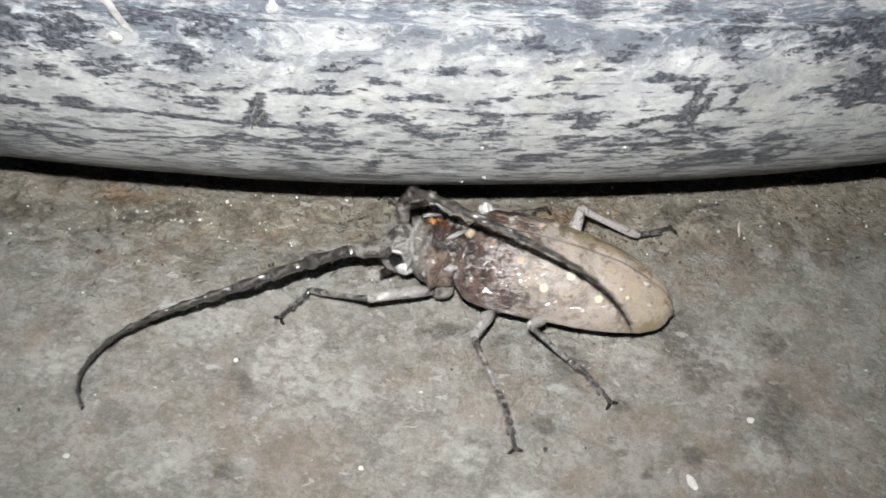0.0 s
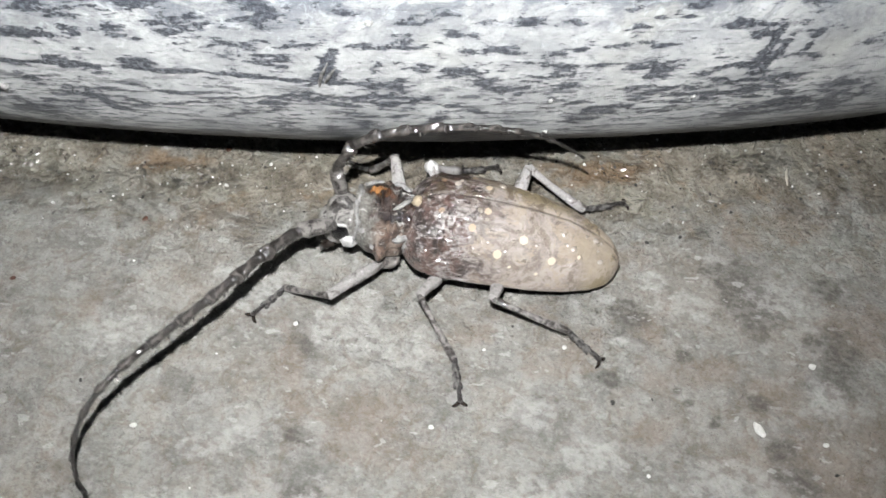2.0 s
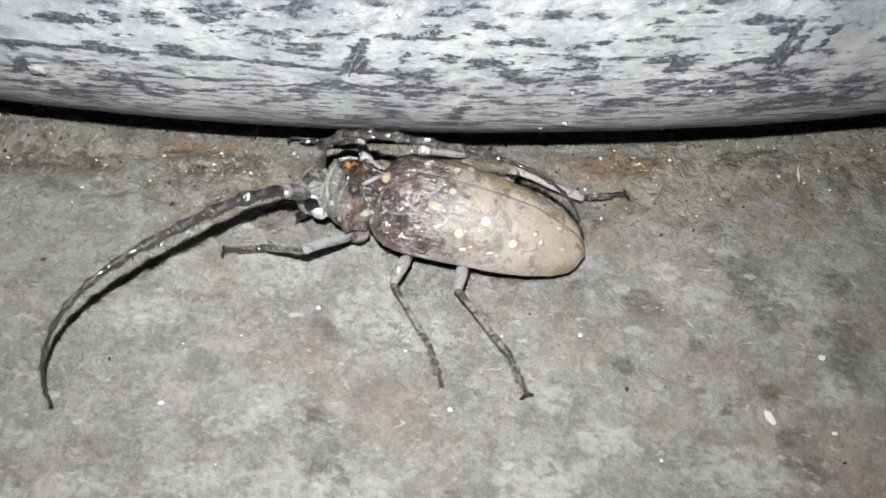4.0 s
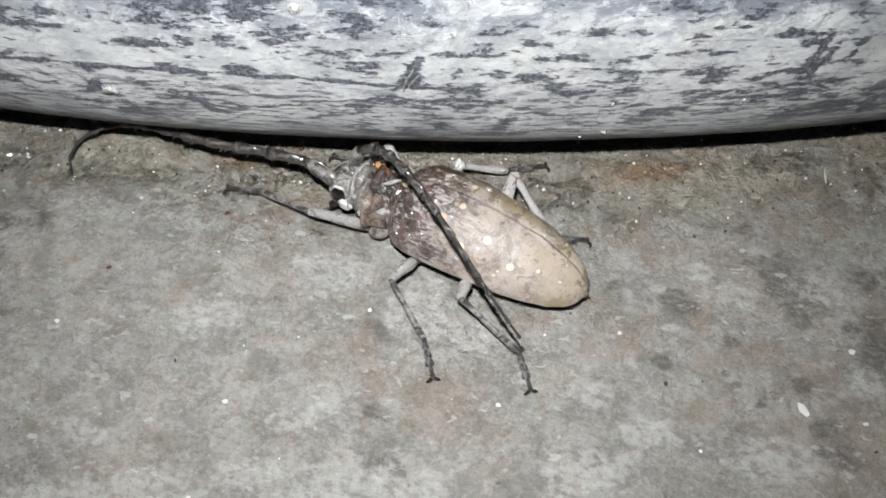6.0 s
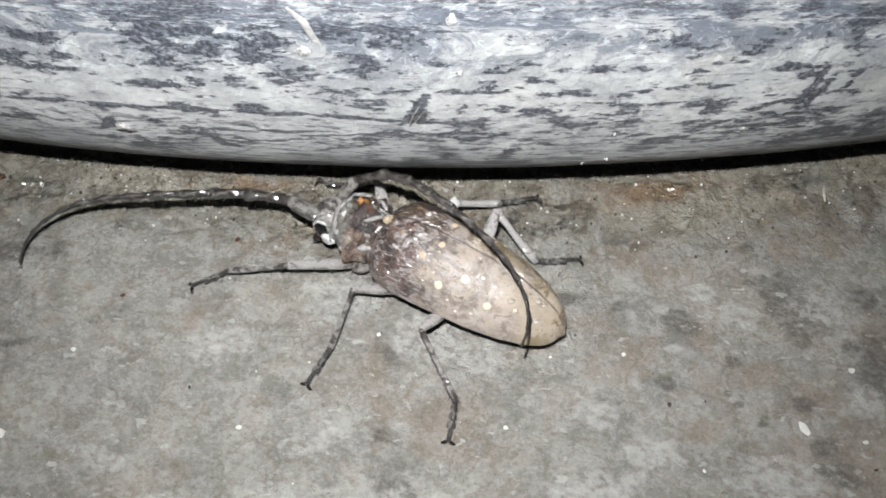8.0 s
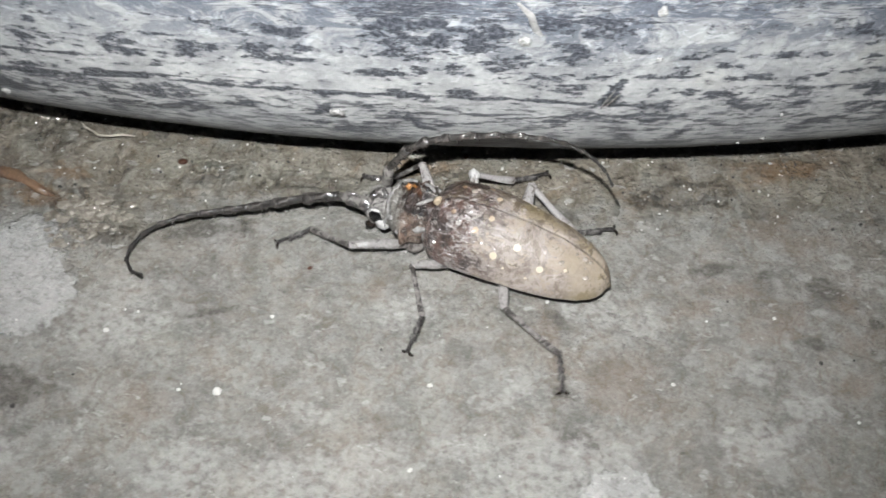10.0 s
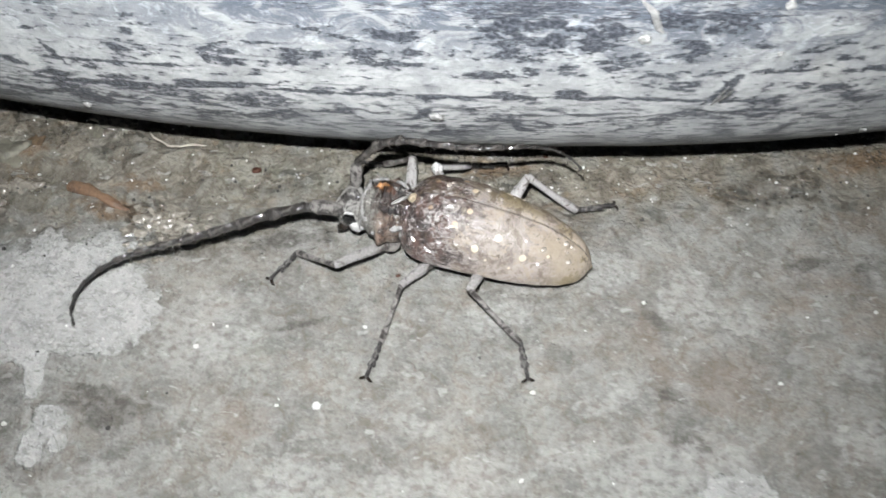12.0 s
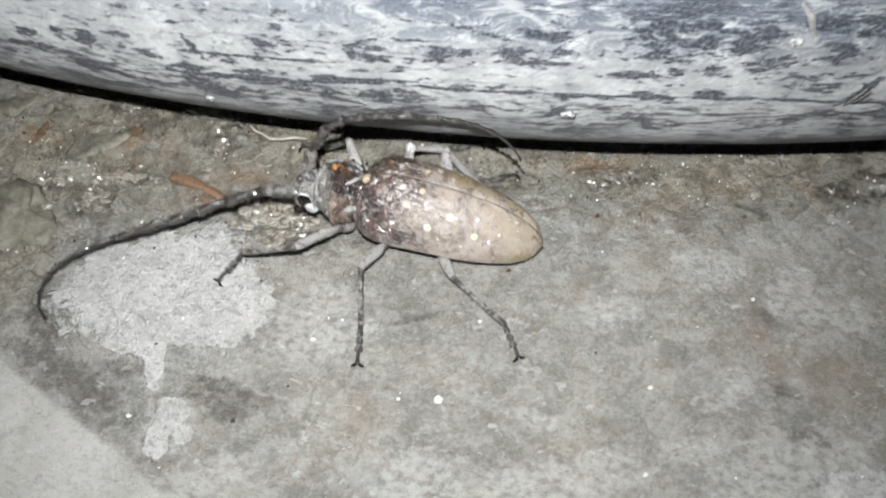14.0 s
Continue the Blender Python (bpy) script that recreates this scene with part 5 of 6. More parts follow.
RIGHT_ANTENNA_ROWS = [
    (0, -194, 59, -35, -63, -6, -67, 47),
    (0.5, -192, 60, 82, -168, 25, -22, -46),
    (1, -190, 70, 84, -168, 23, -66, 1),
    (1.5, -195, 76, 87, -175, 30, -64, -6),
    (1.8, -195, 74, 84, -170, 30, -64, -6),
    (2, -173, 42, -10, -28, 7, -80, 32),
    (2.5, -185, 34, 17, -133, 7, -64, 32),
    (3, -177, 44, -47, -98, -5, -54, 60),
    (3.5, -169, 44, -60, -92, -2, -50, 60),
    (6, -212, 3, 16, -4, -2, -58, 27),
    (6.5, -211, 10, 21, -25, -2, -56, 26),
    (7, -208, 10, 19, -19, 3, -59, 8),
    (7.5, -203, 11, 12, -25, 0, -55, 22),
    (8, -195, -1, -0, -80, -2, -44, 22),
    (8.5, -174, 14, -13, -87, -1, -54, 36),
    (9, -164, 21, -21, -84, 5, -58, 27),
    (11.5, -184, 46, 19, -93, 38, -54, -6),
    (12, -177, 78, 59, -167, 3, -62, 22),
    (12.3, -184, 46, 24, -98, 36, -56, -6),
    (12.5, -185, 64, 61, -154, 14, -64, -15),
    (13, -196, -21, 46, -97, 22, 16, -16),
    (13.5, -196, 66, 70, -155, 30, -55, -22),
    (14, -182, 42, 32, -98, 18, -72, -0),
]

LEFT_ANTENNA_BASE, LEFT_ANTENNA_LENGTH = (1.13, 0.13, 0.58), 3.35
RIGHT_ANTENNA_BASE, RIGHT_ANTENNA_LENGTH = (1.13, -0.13, 0.58), 3.1
JOINTS = (0.0, 0.11, 0.135, 0.25, 0.345, 0.435, 0.52, 0.60, 0.675, 0.745, 0.81, 0.865, 0.91, 0.955, 1.0)

MID = -0.045  # the seam lies a little to the right of the origin

X_STEPS = (0.56, 0.50, 0.42, 0.30, 0.10, -0.20, -0.55, -0.90, -1.15, -1.30, -1.39, -1.425)
HALF_WIDTH = (0.28, 0.365, 0.425, 0.455, 0.47, 0.47, 0.45, 0.40, 0.32, 0.23, 0.125, 0.02)
TOP = (0.70, 0.77, 0.825, 0.865, 0.88, 0.865, 0.81, 0.71, 0.585, 0.475, 0.37, 0.28)
BOTTOM = (0.40, 0.385, 0.375, 0.37, 0.37, 0.355, 0.325, 0.285, 0.25, 0.23, 0.225, 0.25)
# cream and ochre dots of one wing case: place along, away from the seam, size
DOTS = [(-0.245, 0.405, 0.040), (-0.464, 0.285, 0.040), (-0.722, 0.355, 0.038), (0.0, 0.28, 0.034), (0.26, 0.17, 0.03), (-0.62, 0.425, 0.018), (-0.98, 0.27, 0.022), (-0.12, 0.14, 0.034), (-0.36, 0.435, 0.015)]


def elytron(side):
    xs = np.concatenate([np.linspace(0.56, 0.3, 14), np.linspace(0.27, -1.1, 46), np.linspace(-1.13, -1.425, 22)])
    order = np.argsort(X_STEPS)
    table = [np.array(a)[order] for a in (X_STEPS, HALF_WIDTH, TOP, BOTTOM)]
    w, top, low = (np.interp(xs, table[0], t) for t in table[1:])
    for t in (w, top, low):
        t[2:-2] = (t[:-4] + 2 * t[1:-3] + 2 * t[2:-2] + 2 * t[3:-1] + t[4:]) / 8
    th = np.radians(np.linspace(0.0, 101, 36))
    X, TH = np.meshgrid(xs, th, indexing="ij")
    W, T, B = w[:, None], top[:, None], low[:, None]
    y = W * np.sin(TH) ** 0.92
    z = B + (T - B) * np.where(np.cos(TH) > 0, np.abs(np.cos(TH)) ** 0.82, -0.35 * np.abs(np.cos(TH)))
    z = z - 0.007 * np.exp(-((y / 0.016) ** 2))
    z = z + 0.008 * smooth_noise(X * 1.0, y, 0.22, 91 + side) + 0.004 * smooth_noise(X, y, 0.07, 93 + side)
    z = z + 0.020 * np.exp(-(((X - 0.36) / 0.12) ** 2 + ((y - 0.36) / 0.1) ** 2))
    y = y + 0.003
    # it leans over its left side, and the right case is folded in tighter behind
    lean = -0.14 * np.clip(z - B, 0, 1) * np.clip((0.62 - X) / 0.3, 0, 1)
    if side < 0:
        y = y * (1 - 0.14 * np.clip((0.1 - X) / 1.0, 0, 1))
    spot = np.zeros_like(X)
    for dx, dy, size in DOTS:
        k = np.unravel_index(np.argmin((X - dx) ** 2 + (y - dy) ** 2 + (TH > 1.5)), X.shape)
        r = np.sqrt((X - X[k]) ** 2 + (y - y[k]) ** 2 + (z - z[k]) ** 2) / size
        spot = np.maximum(spot, np.clip(1 - 0.5 * r, 0, 1))
    places = np.stack([X, MID + side * y + lean, z], 2)
    outside = places
    # fold the rim in underneath, so that the case has a thickness
    inner = places[:, ::-1].copy()
    inner[..., 1] -= side * 0.025 * np.sin(TH[:, ::-1])
    inner[..., 2] -= 0.025 * np.maximum(np.cos(TH[:, ::-1]), 0.1)
    places = np.concatenate([places, inner], 1)
    spot = np.concatenate([spot, np.zeros_like(spot)], 1)
    me = sheet("elytron", (places if side < 0 else places[:, ::-1]) * U, ELYTRON, (("spot", spot if side < 0 else spot[:, ::-1]),), ring=True)
    case = new("elytron", me)
    # beads of water on the shell
    rng = random.Random(40 + side)
    for n in range(15 if side > 0 else 8):
        at = Vector(outside[rng.randrange(18, 72), rng.randrange(4, 22 if side > 0 else 14)])
        size = rng.choice((0.011, 0.014, 0.017, 0.024))
        bm = bmesh.new()
        ball(bm, at, (size * 1.5, size * 1.3, size * 0.6), (0, 0, 40 * n), 2, 0.12, n)
        part("water_drop", bm, WATER, case, "small bead of water on the wing case")
    return case


def pronotum():
    xs = np.linspace(0.50, 1.02, 60)
    th = np.linspace(0, 2 * math.pi, 120, endpoint=False)
    X, TH = np.meshgrid(xs, th, indexing="ij")
    k = (X - 0.50) / 0.52
    half = 0.285 + 0.065 * np.sin(math.pi * np.clip(k, 0, 1)) - 0.05 * k
    half = half - 0.035 * np.exp(-(((k - 0.10) / 0.07) ** 2)) - 0.03 * np.exp(-(((k - 0.88) / 0.07) ** 2))
    high = 0.285 + 0.05 * np.sin(math.pi * k) - 0.025 * k
    y, z = half * np.sin(TH), 0.47 + high * np.cos(TH)
    # the side spines and the cross wrinkles
    thorn = np.exp(-(((k - 0.5) / 0.10) ** 2)) * np.exp(-((((np.abs(np.sin(TH)) - 1.0)) / 0.06) ** 2))
    y = y * (1 + 0.33 * thorn)
    wrinkle = 0.020 * np.sin(k * 46 + 2.5 * smooth_noise(X, y, 0.12, 101)) * np.clip(np.cos(TH) * 1.5, 0, 1) * np.clip(np.sin(math.pi * k) * 1.4, 0, 1)
    lump = 0.022 * smooth_noise(X * 1.0, y * 1.0, 0.085, 102) + 0.016 * smooth_noise(X, y, 0.045, 103)
    z = z + wrinkle + lump * np.clip(np.cos(TH) + 0.4, 0, 1)
    spot = np.zeros_like(X)
    for dx, dy, rx, ry in ((0.83, -0.11, 0.08, 0.048), (0.72, -0.04, 0.05, 0.028)):
        r = np.hypot((X - dx) / rx, (y - dy) / ry) + 9 * (np.cos(TH) < 0)
        spot = np.maximum(spot, np.clip(1 - 0.5 * r, 0, 1))
    places = np.stack([X, MID + y, z], 2)
    caps = [np.stack([np.full_like(y[k], xs[k]), MID + y[k] * 0.05, 0.47 + (z[k] - 0.47) * 0.05], 1)[None] for k in (0, -1)]
    places = np.concatenate([caps[0], places, caps[1]])
    spot = np.concatenate([spot[:1] * 0, spot, spot[:1] * 0])
    shield = new("pronotum", sheet("pronotum", places * U, PRONOTUM, (("spot", spot),), ring=True))
    return shield


def head(parent):
    bm = bmesh.new()
    ball(bm, (1.10, -0.02, 0.50), (0.17, 0.205, 0.225), (0, 18, 0), 4, 0.10, 3)
    ball(bm, (1.20, -0.02, 0.36), (0.115, 0.165, 0.20), (0, 25, 0), 3, 0.10, 4)
    for s in (1, -1):
        ball(bm, (1.13, 0.12 * s, 0.60), (0.075, 0.07, 0.075), (0, 0, 0), 3, 0.1, 5)
    ob = part("head", bm, HEAD, parent, "grey-brown downy head")
    for s in (1, -1):
        bm = bmesh.new()
        ball(bm, (1.115, 0.175 * s, 0.50), (0.075, 0.045, 0.105), (0, 20, 12 * s), 3)
        part("eye", bm, EYE_BLACK, ob, "glossy black eye")
        bm = bmesh.new()
        tube(bm, [(1.12 + 0.085 * math.cos(w), 0.172 * s, 0.505 + 0.112 * math.sin(w)) for w in np.radians(np.linspace(-35, 130, 12))], [0.006, 0.013, 0.017, 0.02, 0.02, 0.017, 0.015, 0.017, 0.02, 0.017, 0.012, 0.006], 8)
        part("eye_rim", bm, KNEE_DOWN, ob, "white downy rim round the eye")
        bm = bmesh.new()
        tube(bm, [(1.19, 0.10 * s, 0.27), (1.25, 0.11 * s, 0.21), (1.29, 0.07 * s, 0.16), (1.29, 0.02 * s, 0.135)], [0.045, 0.042, 0.03, 0.012], 10)
        part("mandible", bm, CLAW, ob, "black biting jaw")
        bm = bmesh.new()
        ball(bm, (1.045, 0.20 * s, 0.42), (0.075, 0.032, 0.075), (0, 30, 0), 3, 0.35, 6)
        part("cheek_patch", bm, KNEE_DOWN, ob, "white downy cheek patch")
        bm = bmesh.new()
        ball(bm, (1.165, 0.165 * s, 0.575), (0.04, 0.03, 0.05), (0, 0, 20 * s), 2, 0.2, 8)
        part("antenna_socket", bm, WHITE_DOWN, ob, "pale ring at the antenna root")
        bm = bmesh.new()
        tube(bm, [(1.24, 0.06 * s, 0.21), (1.29, 0.08 * s, 0.14), (1.30, 0.09 * s, 0.08)], [0.022, 0.024, 0.014], 8)
        part("palp", bm, TARSUS, ob)
    return ob


def body_parts(parent):
    bm = bmesh.new()
    ball(bm, (-0.42, MID, 0.29), (0.90, 0.38, 0.185), (0, 1, 0), 4, 0.03, 11)
    part("abdomen", bm, UNDERSIDE, parent, "grey downy abdomen under the wing cases")
    bm = bmesh.new()
    ball(bm, (0.22, MID, 0.36), (0.40, 0.36, 0.23), (0, 0, 0), 4, 0.05, 12)
    part("thorax", bm, UNDERSIDE, parent)
    bm = bmesh.new()
    tube(bm, [(-1.28, MID, 0.22), (-1.37, MID, 0.21), (-1.43, MID, 0.21)], [0.12, 0.085, 0.035], 12, 0.6)
    part("tail_plate", bm, TAIL_DOWN, parent, "tan last segment of the abdomen")
    bm = bmesh.new()
    ball(bm, (0.487, MID + 0.005, 0.80), (0.045, 0.052, 0.030), (0, 12, 0), 3, 0.35, 13)
    part("scutellum", bm, CREAM_DOWN, parent, "cream downy shield between the wing cases")
    # a broad band of pale down along the front rim of the pronotum, and a short piece of it at the hind corner
    for x, r, first, last, thick in ((0.985, 0.262, -80, 100, 0.019), (0.535, 0.280, 62, 105, 0.018), (0.535, 0.286, -105, -78, 0.018)):
        bm = bmesh.new()
        spine = [(x + 0.014 * math.sin(5 * w), MID + r * math.sin(w), 0.47 + (r + 0.005) * math.cos(w)) for w in np.radians(np.linspace(first, last, 25))]
        tube(bm, spine, [thick * (1 + 0.45 * math.sin(9 * n)) * min(1, 0.3 + 0.2 * n, 0.3 + 0.2 * (24 - n)) for n in range(25)], 8)
        for v in bm.verts:
            v.co += 0.012 * noise.noise_vector(v.co * 14) + 0.008 * noise.noise_vector(v.co * 31)
        part("collar", bm, WHITE_DOWN, parent, "rim of pale grey down")
    for spine in ([(0.53, 0.00, 0.80), (0.58, 0.05, 0.815), (0.63, 0.10, 0.81), (0.68, 0.13, 0.80)], [(0.56, -0.10, 0.79), (0.62, -0.15, 0.79), (0.69, -0.18, 0.765)], [(0.79, -0.20, 0.75), (0.86, -0.19, 0.75), (0.95, -0.16, 0.73)]):
        bm = tube(bmesh.new(), [(x, MID + y, z) for x, y, z in spine], [0.012, 0.020, 0.018, 0.010][:len(spine)], 8)
        for v in bm.verts:
            v.co += 0.012 * noise.noise_vector(v.co * 19)
        part("ridge", bm, WHITE_DOWN, parent, "pale downy ridge on the pronotum")
    for s in (1, -1):
        for n, (x, y, z, size) in enumerate(((0.60, 0.27, 0.58, 0.05), (0.80, 0.31, 0.50, 0.045), (0.93, 0.24, 0.60, 0.03))):
            bm = bmesh.new()
            ball(bm, (x, MID + y * s, z), (size * 1.3, size * 0.8, size * 0.8), (0, 0, 30 * s), 3, 0.35, 20 + n)
            part("tubercle", bm, WHITE_DOWN, parent, "pale knob on the pronotum")
        for x, y in ((0.69, 0.22), (0.17, 0.27), (-0.34, 0.25)):
            bm = bmesh.new()
            ball(bm, (x, MID + y * s, 0.20), (0.12, 0.10, 0.10), (0, 0, 0), 2, 0.1, 14)
            part("coxa", bm, UNDERSIDE, parent)


def bone(bm, length, radii, squash=1.0, bend=0.0, sides=12):
    n = len(radii)
    spine = [(length * k / (n - 1), 0, bend * math.sin(math.pi * k / (n - 1))) for k in range(n)]
    return tube(bm, spine, radii, sides, squash)


def leg(parent, lengths, thick, down, shin, knee):
    """Femur, tibia and tarsus, each along +x from its joint."""
    f, t, s = lengths
    bm = bone(bmesh.new(), f, [thick * k for k in (0.55, 0.75, 0.95, 1.05, 1.05, 0.98, 0.85, 0.72)], 0.95, 0.02)
    shift = Vector((11 * f + 3 * thick, 5 * t, 7 * s))
    for v in bm.verts:
        v.co += 0.010 * noise.noise_vector(v.co * 11 + shift) + 0.006 * noise.noise_vector(v.co * 27 + shift)
    femur = part("femur", bm, down, parent, "femur covered in pale grey down" if down is FEMUR else "brown femur with worn grey down")
    bm = bone(bmesh.new(), t, [thick * (1.25 if shin is FEMUR else 1.0) * k for k in (0.62, 0.52, 0.46, 0.47, 0.52, 0.58, 0.66, 0.62)], 0.9, -0.015)
    for k in range(5):
        tube(bm, [(t * (0.62 + 0.08 * k), 0, -thick * 0.45), (t * (0.66 + 0.08 * k), 0, -thick * 0.8)], [0.012, 0.004], 6)
    tibia = part("tibia", bm, shin, parent, "pale grey downy tibia" if shin is FEMUR else "dark tibia dusted with grey down")
    if knee:
        bm = bmesh.new()
        ball(bm, (f * 0.97, 0, 0.004), (0.066, 0.050, 0.058), (0, 0, 0), 3, 0.5, 33)
        part("knee", bm, KNEE_DOWN, femur, "bright white downy knee")
    # the foot: a thin stem, three flat heart-shaped lobes and two spread claws
    bm = tube(bmesh.new(), [(0, 0, 0.006), (0.3 * s, 0, 0.01), (0.60 * s, 0, 0.012), (0.78 * s, 0, 0.024), (0.95 * s, 0, 0.012)], [0.026, 0.02, 0.018, 0.02, 0.025], 8)
    tarsus = part("tarsus", bm, TARSUS, parent, "dark jointed foot")
    for a, b, w in ((0.02, 0.29, 0.046), (0.22, 0.49, 0.054), (0.42, 0.68, 0.060)):
        bm = bmesh.new()
        ball(bm, (0, 0, 0), (1, 1, 1), (0, 0, 0), 3)
        for v in bm.verts:
            k = (v.co.x + 1) / 2
            broad = 0.35 + 0.65 * k
            notch = 0.30 * k * max(0.0, 1 - abs(v.co.y) * 2.2)
            v.co = Vector(((a + (b - a) * (k - notch)) * s, v.co.y * w * broad, v.co.z * 0.022 - 0.004))
        part("foot_lobe", bm, TARSUS, tarsus, "flat heart-shaped joint of the foot")
    for q in (1, -1):
        bm = bmesh.new()
        tube(bm, [(0.94 * s, 0.008 * q, 0.01), (0.985 * s, 0.034 * q, 0.006), (1.0 * s, 0.056 * q, -0.006), (0.99 * s, 0.066 * q, -0.022)], [0.017, 0.017, 0.013, 0.005], 7)
        part("claw", bm, CLAW, tarsus)
    return femur, tibia, tarsus


def antenna(parent, length, seed, stout=1.0):
    pieces = []
    rng = random.Random(seed)
    for k, (a, b) in enumerate(zip(JOINTS, JOINTS[1:])):
        size = (b - a) * length
        mid = (a + b) / 2
        r = (0.058 * (1 - mid) ** 0.95 + 0.015) * stout
        if k == 0:
            radii = [r * q for q in (0.50, 0.78, 0.98, 1.08, 1.05, 1.10, 0.90)]
        elif k == 1:
            radii = [r * q for q in (0.62, 0.78, 0.72)]
        else:
            radii = [r * q for q in (0.86, 0.80, 0.79, 0.80, 0.86, 1.10, 0.98)]
        bm = bone(bmesh.new(), size * 1.03, radii, 0.94)
        if 2 <= k <= 8:
            for q in range(6 if k < 6 else 3):
                x = size * (0.12 + 0.15 * q + rng.uniform(-0.03, 0.03))
                w = rng.uniform(-2.4, -0.7)
                p = Vector((x, r * 0.75 * math.cos(w), r * 0.75 * math.sin(w)))
                tube(bm, [p, p * 1.0 + Vector((0.018, 0.03 * math.cos(w), 0.03 * math.sin(w)))], [0.012, 0.004], 6)
        for v in bm.verts:
            v.co += r * (0.16 * noise.noise_vector(v.co * 16 + Vector((7 * k, seed, 0))) + 0.09 * noise.noise_vector(v.co * 37))
        pieces.append(part("antenna_joint", bm, SCAPE if k < 2 else FEELER if k < 9 else FEELER_TIP, parent, "thick rough root joint of the antenna" if k == 0 else ""))
    return pieces


beetle = tagged(new("beetle"), "longhorn beetle with khaki wing cases, cream dots and long antennae", "beetle")
for side in (1, -1):
    case = elytron(side)
    case.parent = beetle
    tagged(case, "khaki wing case with cream dots and a worn dark brown shoulder")
neck = pronotum()
neck.parent = beetle
tagged(neck, "wrinkled brown pronotum with orange marks and side spines")
head(beetle)
body_parts(beetle)
LEGS = [
    (FRONT_LEFT_HIP, FRONT_LEFT_LENGTHS, FRONT_LEFT_ROWS, 0.055, DARK_FEMUR, TIBIA, False), (MIDDLE_LEFT_HIP, MIDDLE_LEFT_LENGTHS, MIDDLE_LEFT_ROWS, 0.052, DARK_FEMUR, TIBIA, False),
    (HIND_LEFT_HIP, HIND_LEFT_LENGTHS, HIND_LEFT_ROWS, 0.055, DARK_FEMUR, TIBIA, False), (FRONT_RIGHT_HIP, FRONT_RIGHT_LENGTHS, FRONT_RIGHT_ROWS, 0.060, FEMUR, TIBIA, False),
    (MIDDLE_RIGHT_HIP, MIDDLE_RIGHT_LENGTHS, MIDDLE_RIGHT_ROWS, 0.058, FEMUR, FEMUR, True), (HIND_RIGHT_HIP, HIND_RIGHT_LENGTHS, HIND_RIGHT_ROWS, 0.060, FEMUR, FEMUR, False),
]
LEG_SETS = [(hip, lengths, rows, leg(beetle, lengths, thick, down, shin, knee)) for hip, lengths, rows, thick, down, shin, knee in LEGS]
FEELERS = [
    (LEFT_ANTENNA_BASE, LEFT_ANTENNA_LENGTH, LEFT_ANTENNA_ROWS, antenna(beetle, LEFT_ANTENNA_LENGTH, 21)),
    (RIGHT_ANTENNA_BASE, RIGHT_ANTENNA_LENGTH, RIGHT_ANTENNA_ROWS, antenna(beetle, RIGHT_ANTENNA_LENGTH, 22, 0.86)),
]


def hand_lamp():
    """The small white lamp beside the lens, which is the only light."""
    lamp = tagged(new("torch"), "small white torch lamp held beside the camera", "torch")
    bm = bmesh.new()
    bmesh.ops.create_cone(bm, cap_ends=True, segments=32, radius1=0.2, radius2=0.2, depth=0.2)
    for v in bm.verts:
        v.co.z += 0.11
    bmesh.ops.bevel(bm, geom=bm.edges[:], offset=0.02, segments=2, affect="EDGES")
    part("housing", bm, LAMP_BODY, lamp)
    # an unseen hood, added before the chip to dim the beam softly at its edges
    bm = bmesh.new()
    rings = []
    for r, z in ((0.126, -0.15), (0.126, -0.004), (0.2, -0.004), (0.2, -0.13), (0.18, -0.15)):
        rings.append([bm.verts.new((r * math.cos(w), r * math.sin(w), z)) for w in np.linspace(0, 2 * math.pi, 40, endpoint=False)])
    for a, b in zip(rings, rings[1:] + rings[:1]):
        for k in range(40):
            bm.faces.new((a[k], a[(k + 1) % 40], b[(k + 1) % 40], b[k]))
    part("collar", bm, LAMP_BODY, lamp, "unseen black hood added to dim the beam's edges")
    bm = bmesh.new()
    bmesh.ops.create_cone(bm, cap_ends=True, segments=24, radius1=0.085, radius2=0.085, depth=0.006)
    part("light_chip", bm, GLOW, lamp)
    return lamp


torch = hand_lamp()


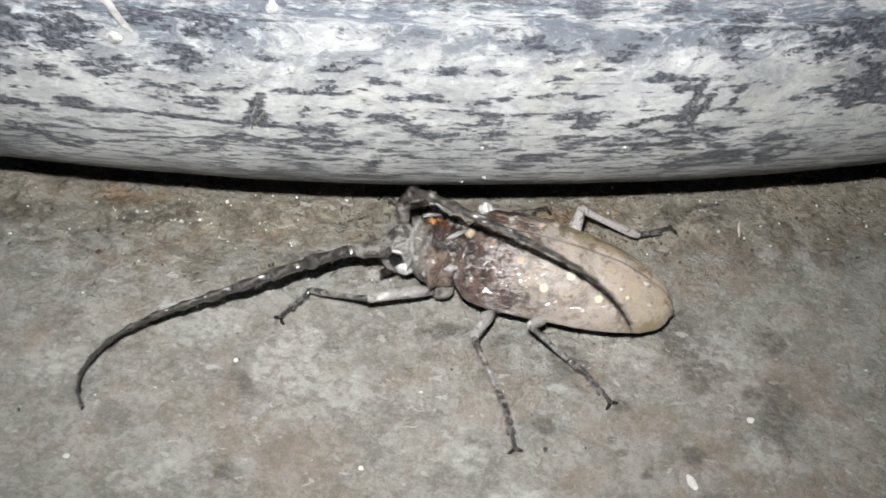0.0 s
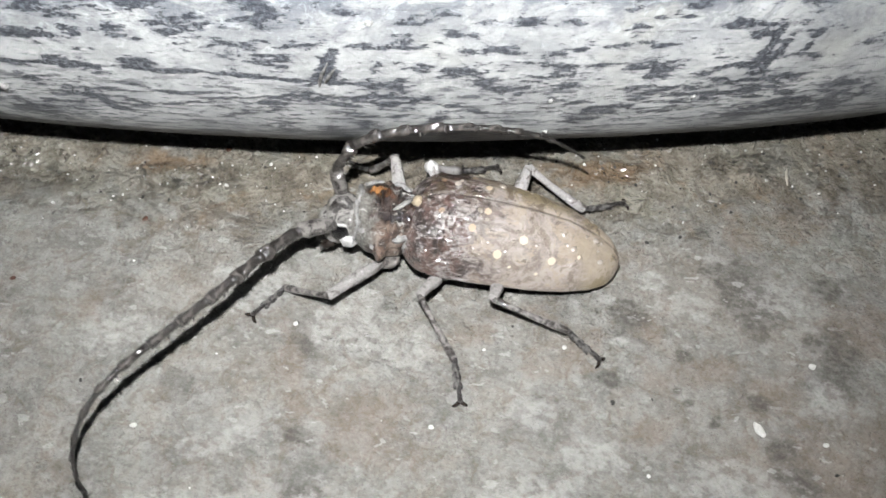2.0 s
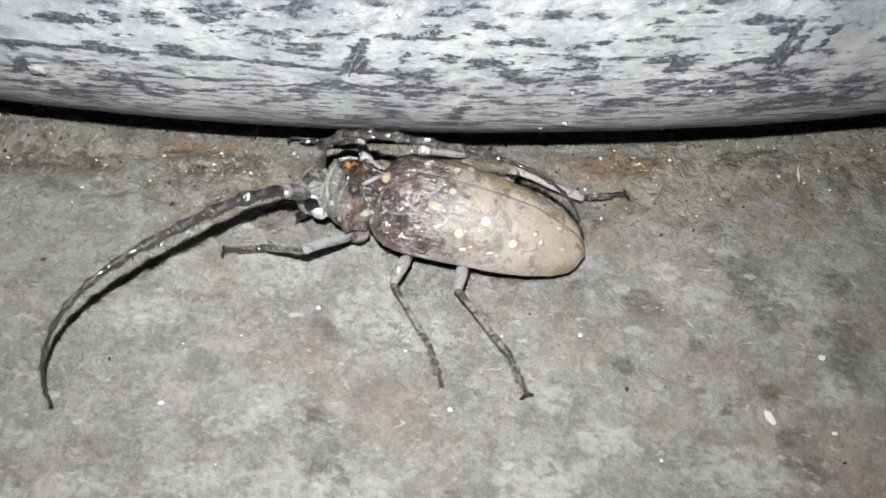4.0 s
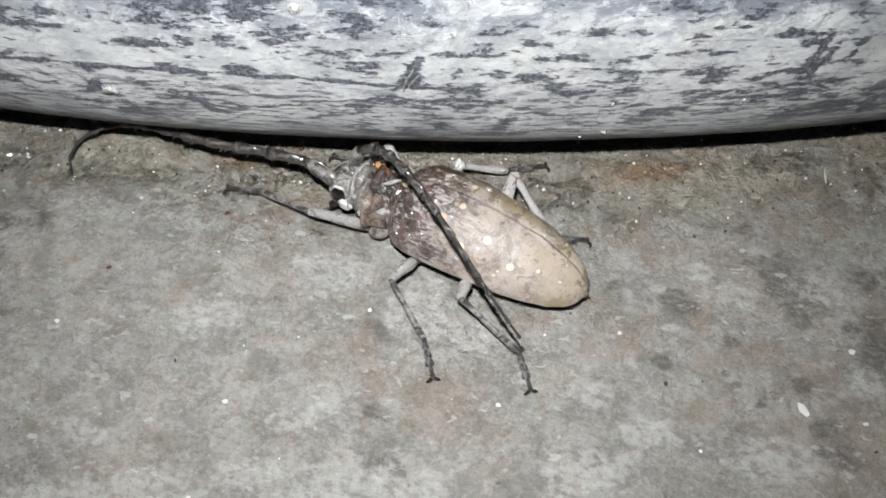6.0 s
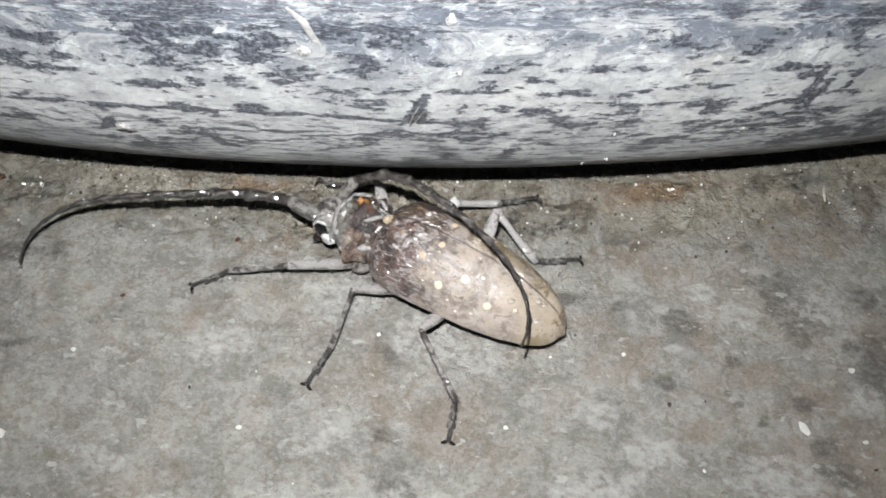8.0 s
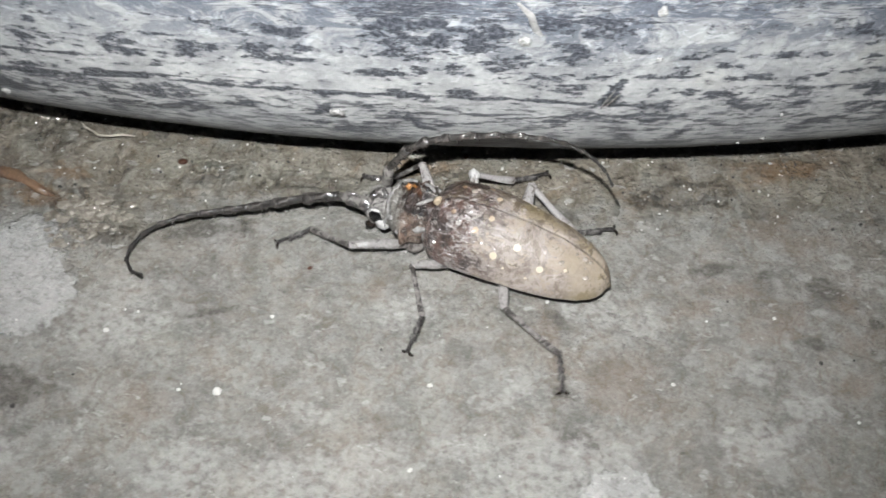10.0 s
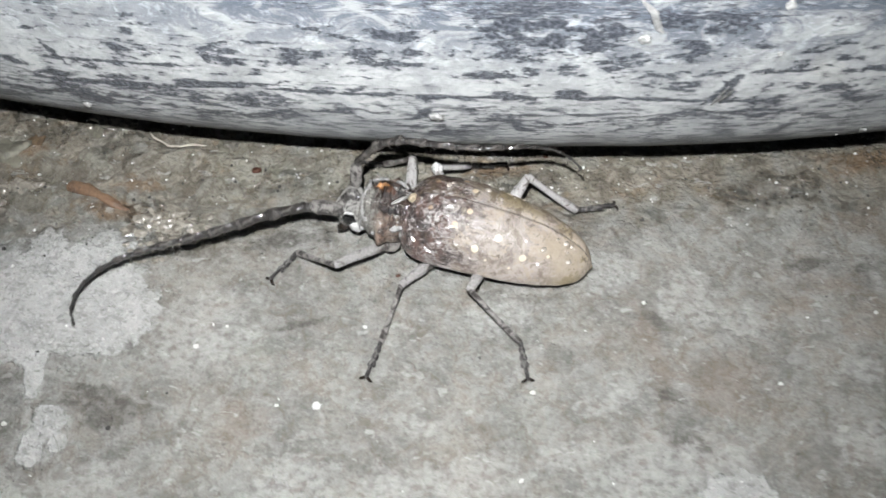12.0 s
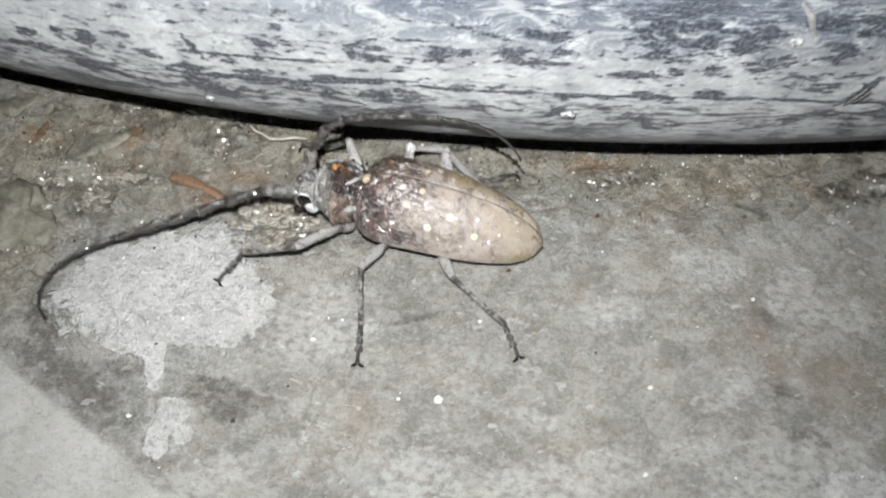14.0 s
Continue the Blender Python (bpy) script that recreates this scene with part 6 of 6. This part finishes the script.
# ---- movement ----
def blend(rows, t):
    """The values of a table at a time."""
    table = np.array(rows, float)
    return [float(np.interp(t, table[:, 0], table[:, n])) for n in range(1, table.shape[1])]


def way(yaw, pitch):
    y, p = radians(yaw), radians(pitch)
    return Vector((math.cos(y) * math.cos(p), math.sin(y) * math.cos(p), math.sin(p)))


def aimed(start, yaw, pitch):
    """The pose of a limb that begins at start (in units) and points along yaw and pitch."""
    return Matrix.Translation(Vector(start) * U) @ pose(0, 0, 0, 0, -pitch, yaw)


def leg_poses(hip, lengths, values):
    at, out = Vector(hip), []
    for n, length in enumerate(lengths):
        yaw, pitch = values[2 * n], values[2 * n + 1]
        out.append(aimed(at, yaw, pitch))
        at = at + way(yaw, pitch) * length
    return out


def antenna_points(base, length, c):
    """Points of the bent antenna at its joints; its heading and slope change smoothly from root to tip."""
    steps, at, places = 120, Vector(base), [Vector(base)]
    for n in range(steps):
        u = 2 * (n + 0.5) / steps - 1
        at = at + way(c[0] + c[1] * u + c[2] * u * u + c[3] * u ** 3, c[4] + c[5] * u + c[6] * u * u) * (length / steps)
        places.append(at.copy())
    return [places[round(j * steps)] for j in JOINTS]


def motions():
    walk(torch, [(t, m @ Matrix.Translation((LAMP_RIGHT, LAMP_ABOVE, 0)) @ pose(0, 0, 0, 0, 1.0, 0)) for t, m in EYES])
    walk(beetle, [(t, pose(x * U, y * U, 0, roll, tip, heading)) for t, x, y, heading, tip, roll in BODY_ROWS])
    times = [n / 10 for n in range(141)]
    for hip, lengths, rows, pieces in LEG_SETS:
        poses = [leg_poses(hip, lengths, blend(rows, t)) for t in times]
        for n, piece in enumerate(pieces):
            walk(piece, [(t, p[n]) for t, p in zip(times, poses)])
    for base, length, rows, pieces in FEELERS:
        lines = [antenna_points(base, length, blend(rows, t)) for t in times]
        for n, piece in enumerate(pieces):
            keys = []
            for t, line in zip(times, lines):
                d = line[n + 1] - line[n]
                yaw, pitch = math.degrees(math.atan2(d.y, d.x)), math.degrees(math.atan2(d.z, math.hypot(d.x, d.y)))
                keys.append((t, aimed(line[n], yaw, pitch)))
            walk(piece, keys)


motions()
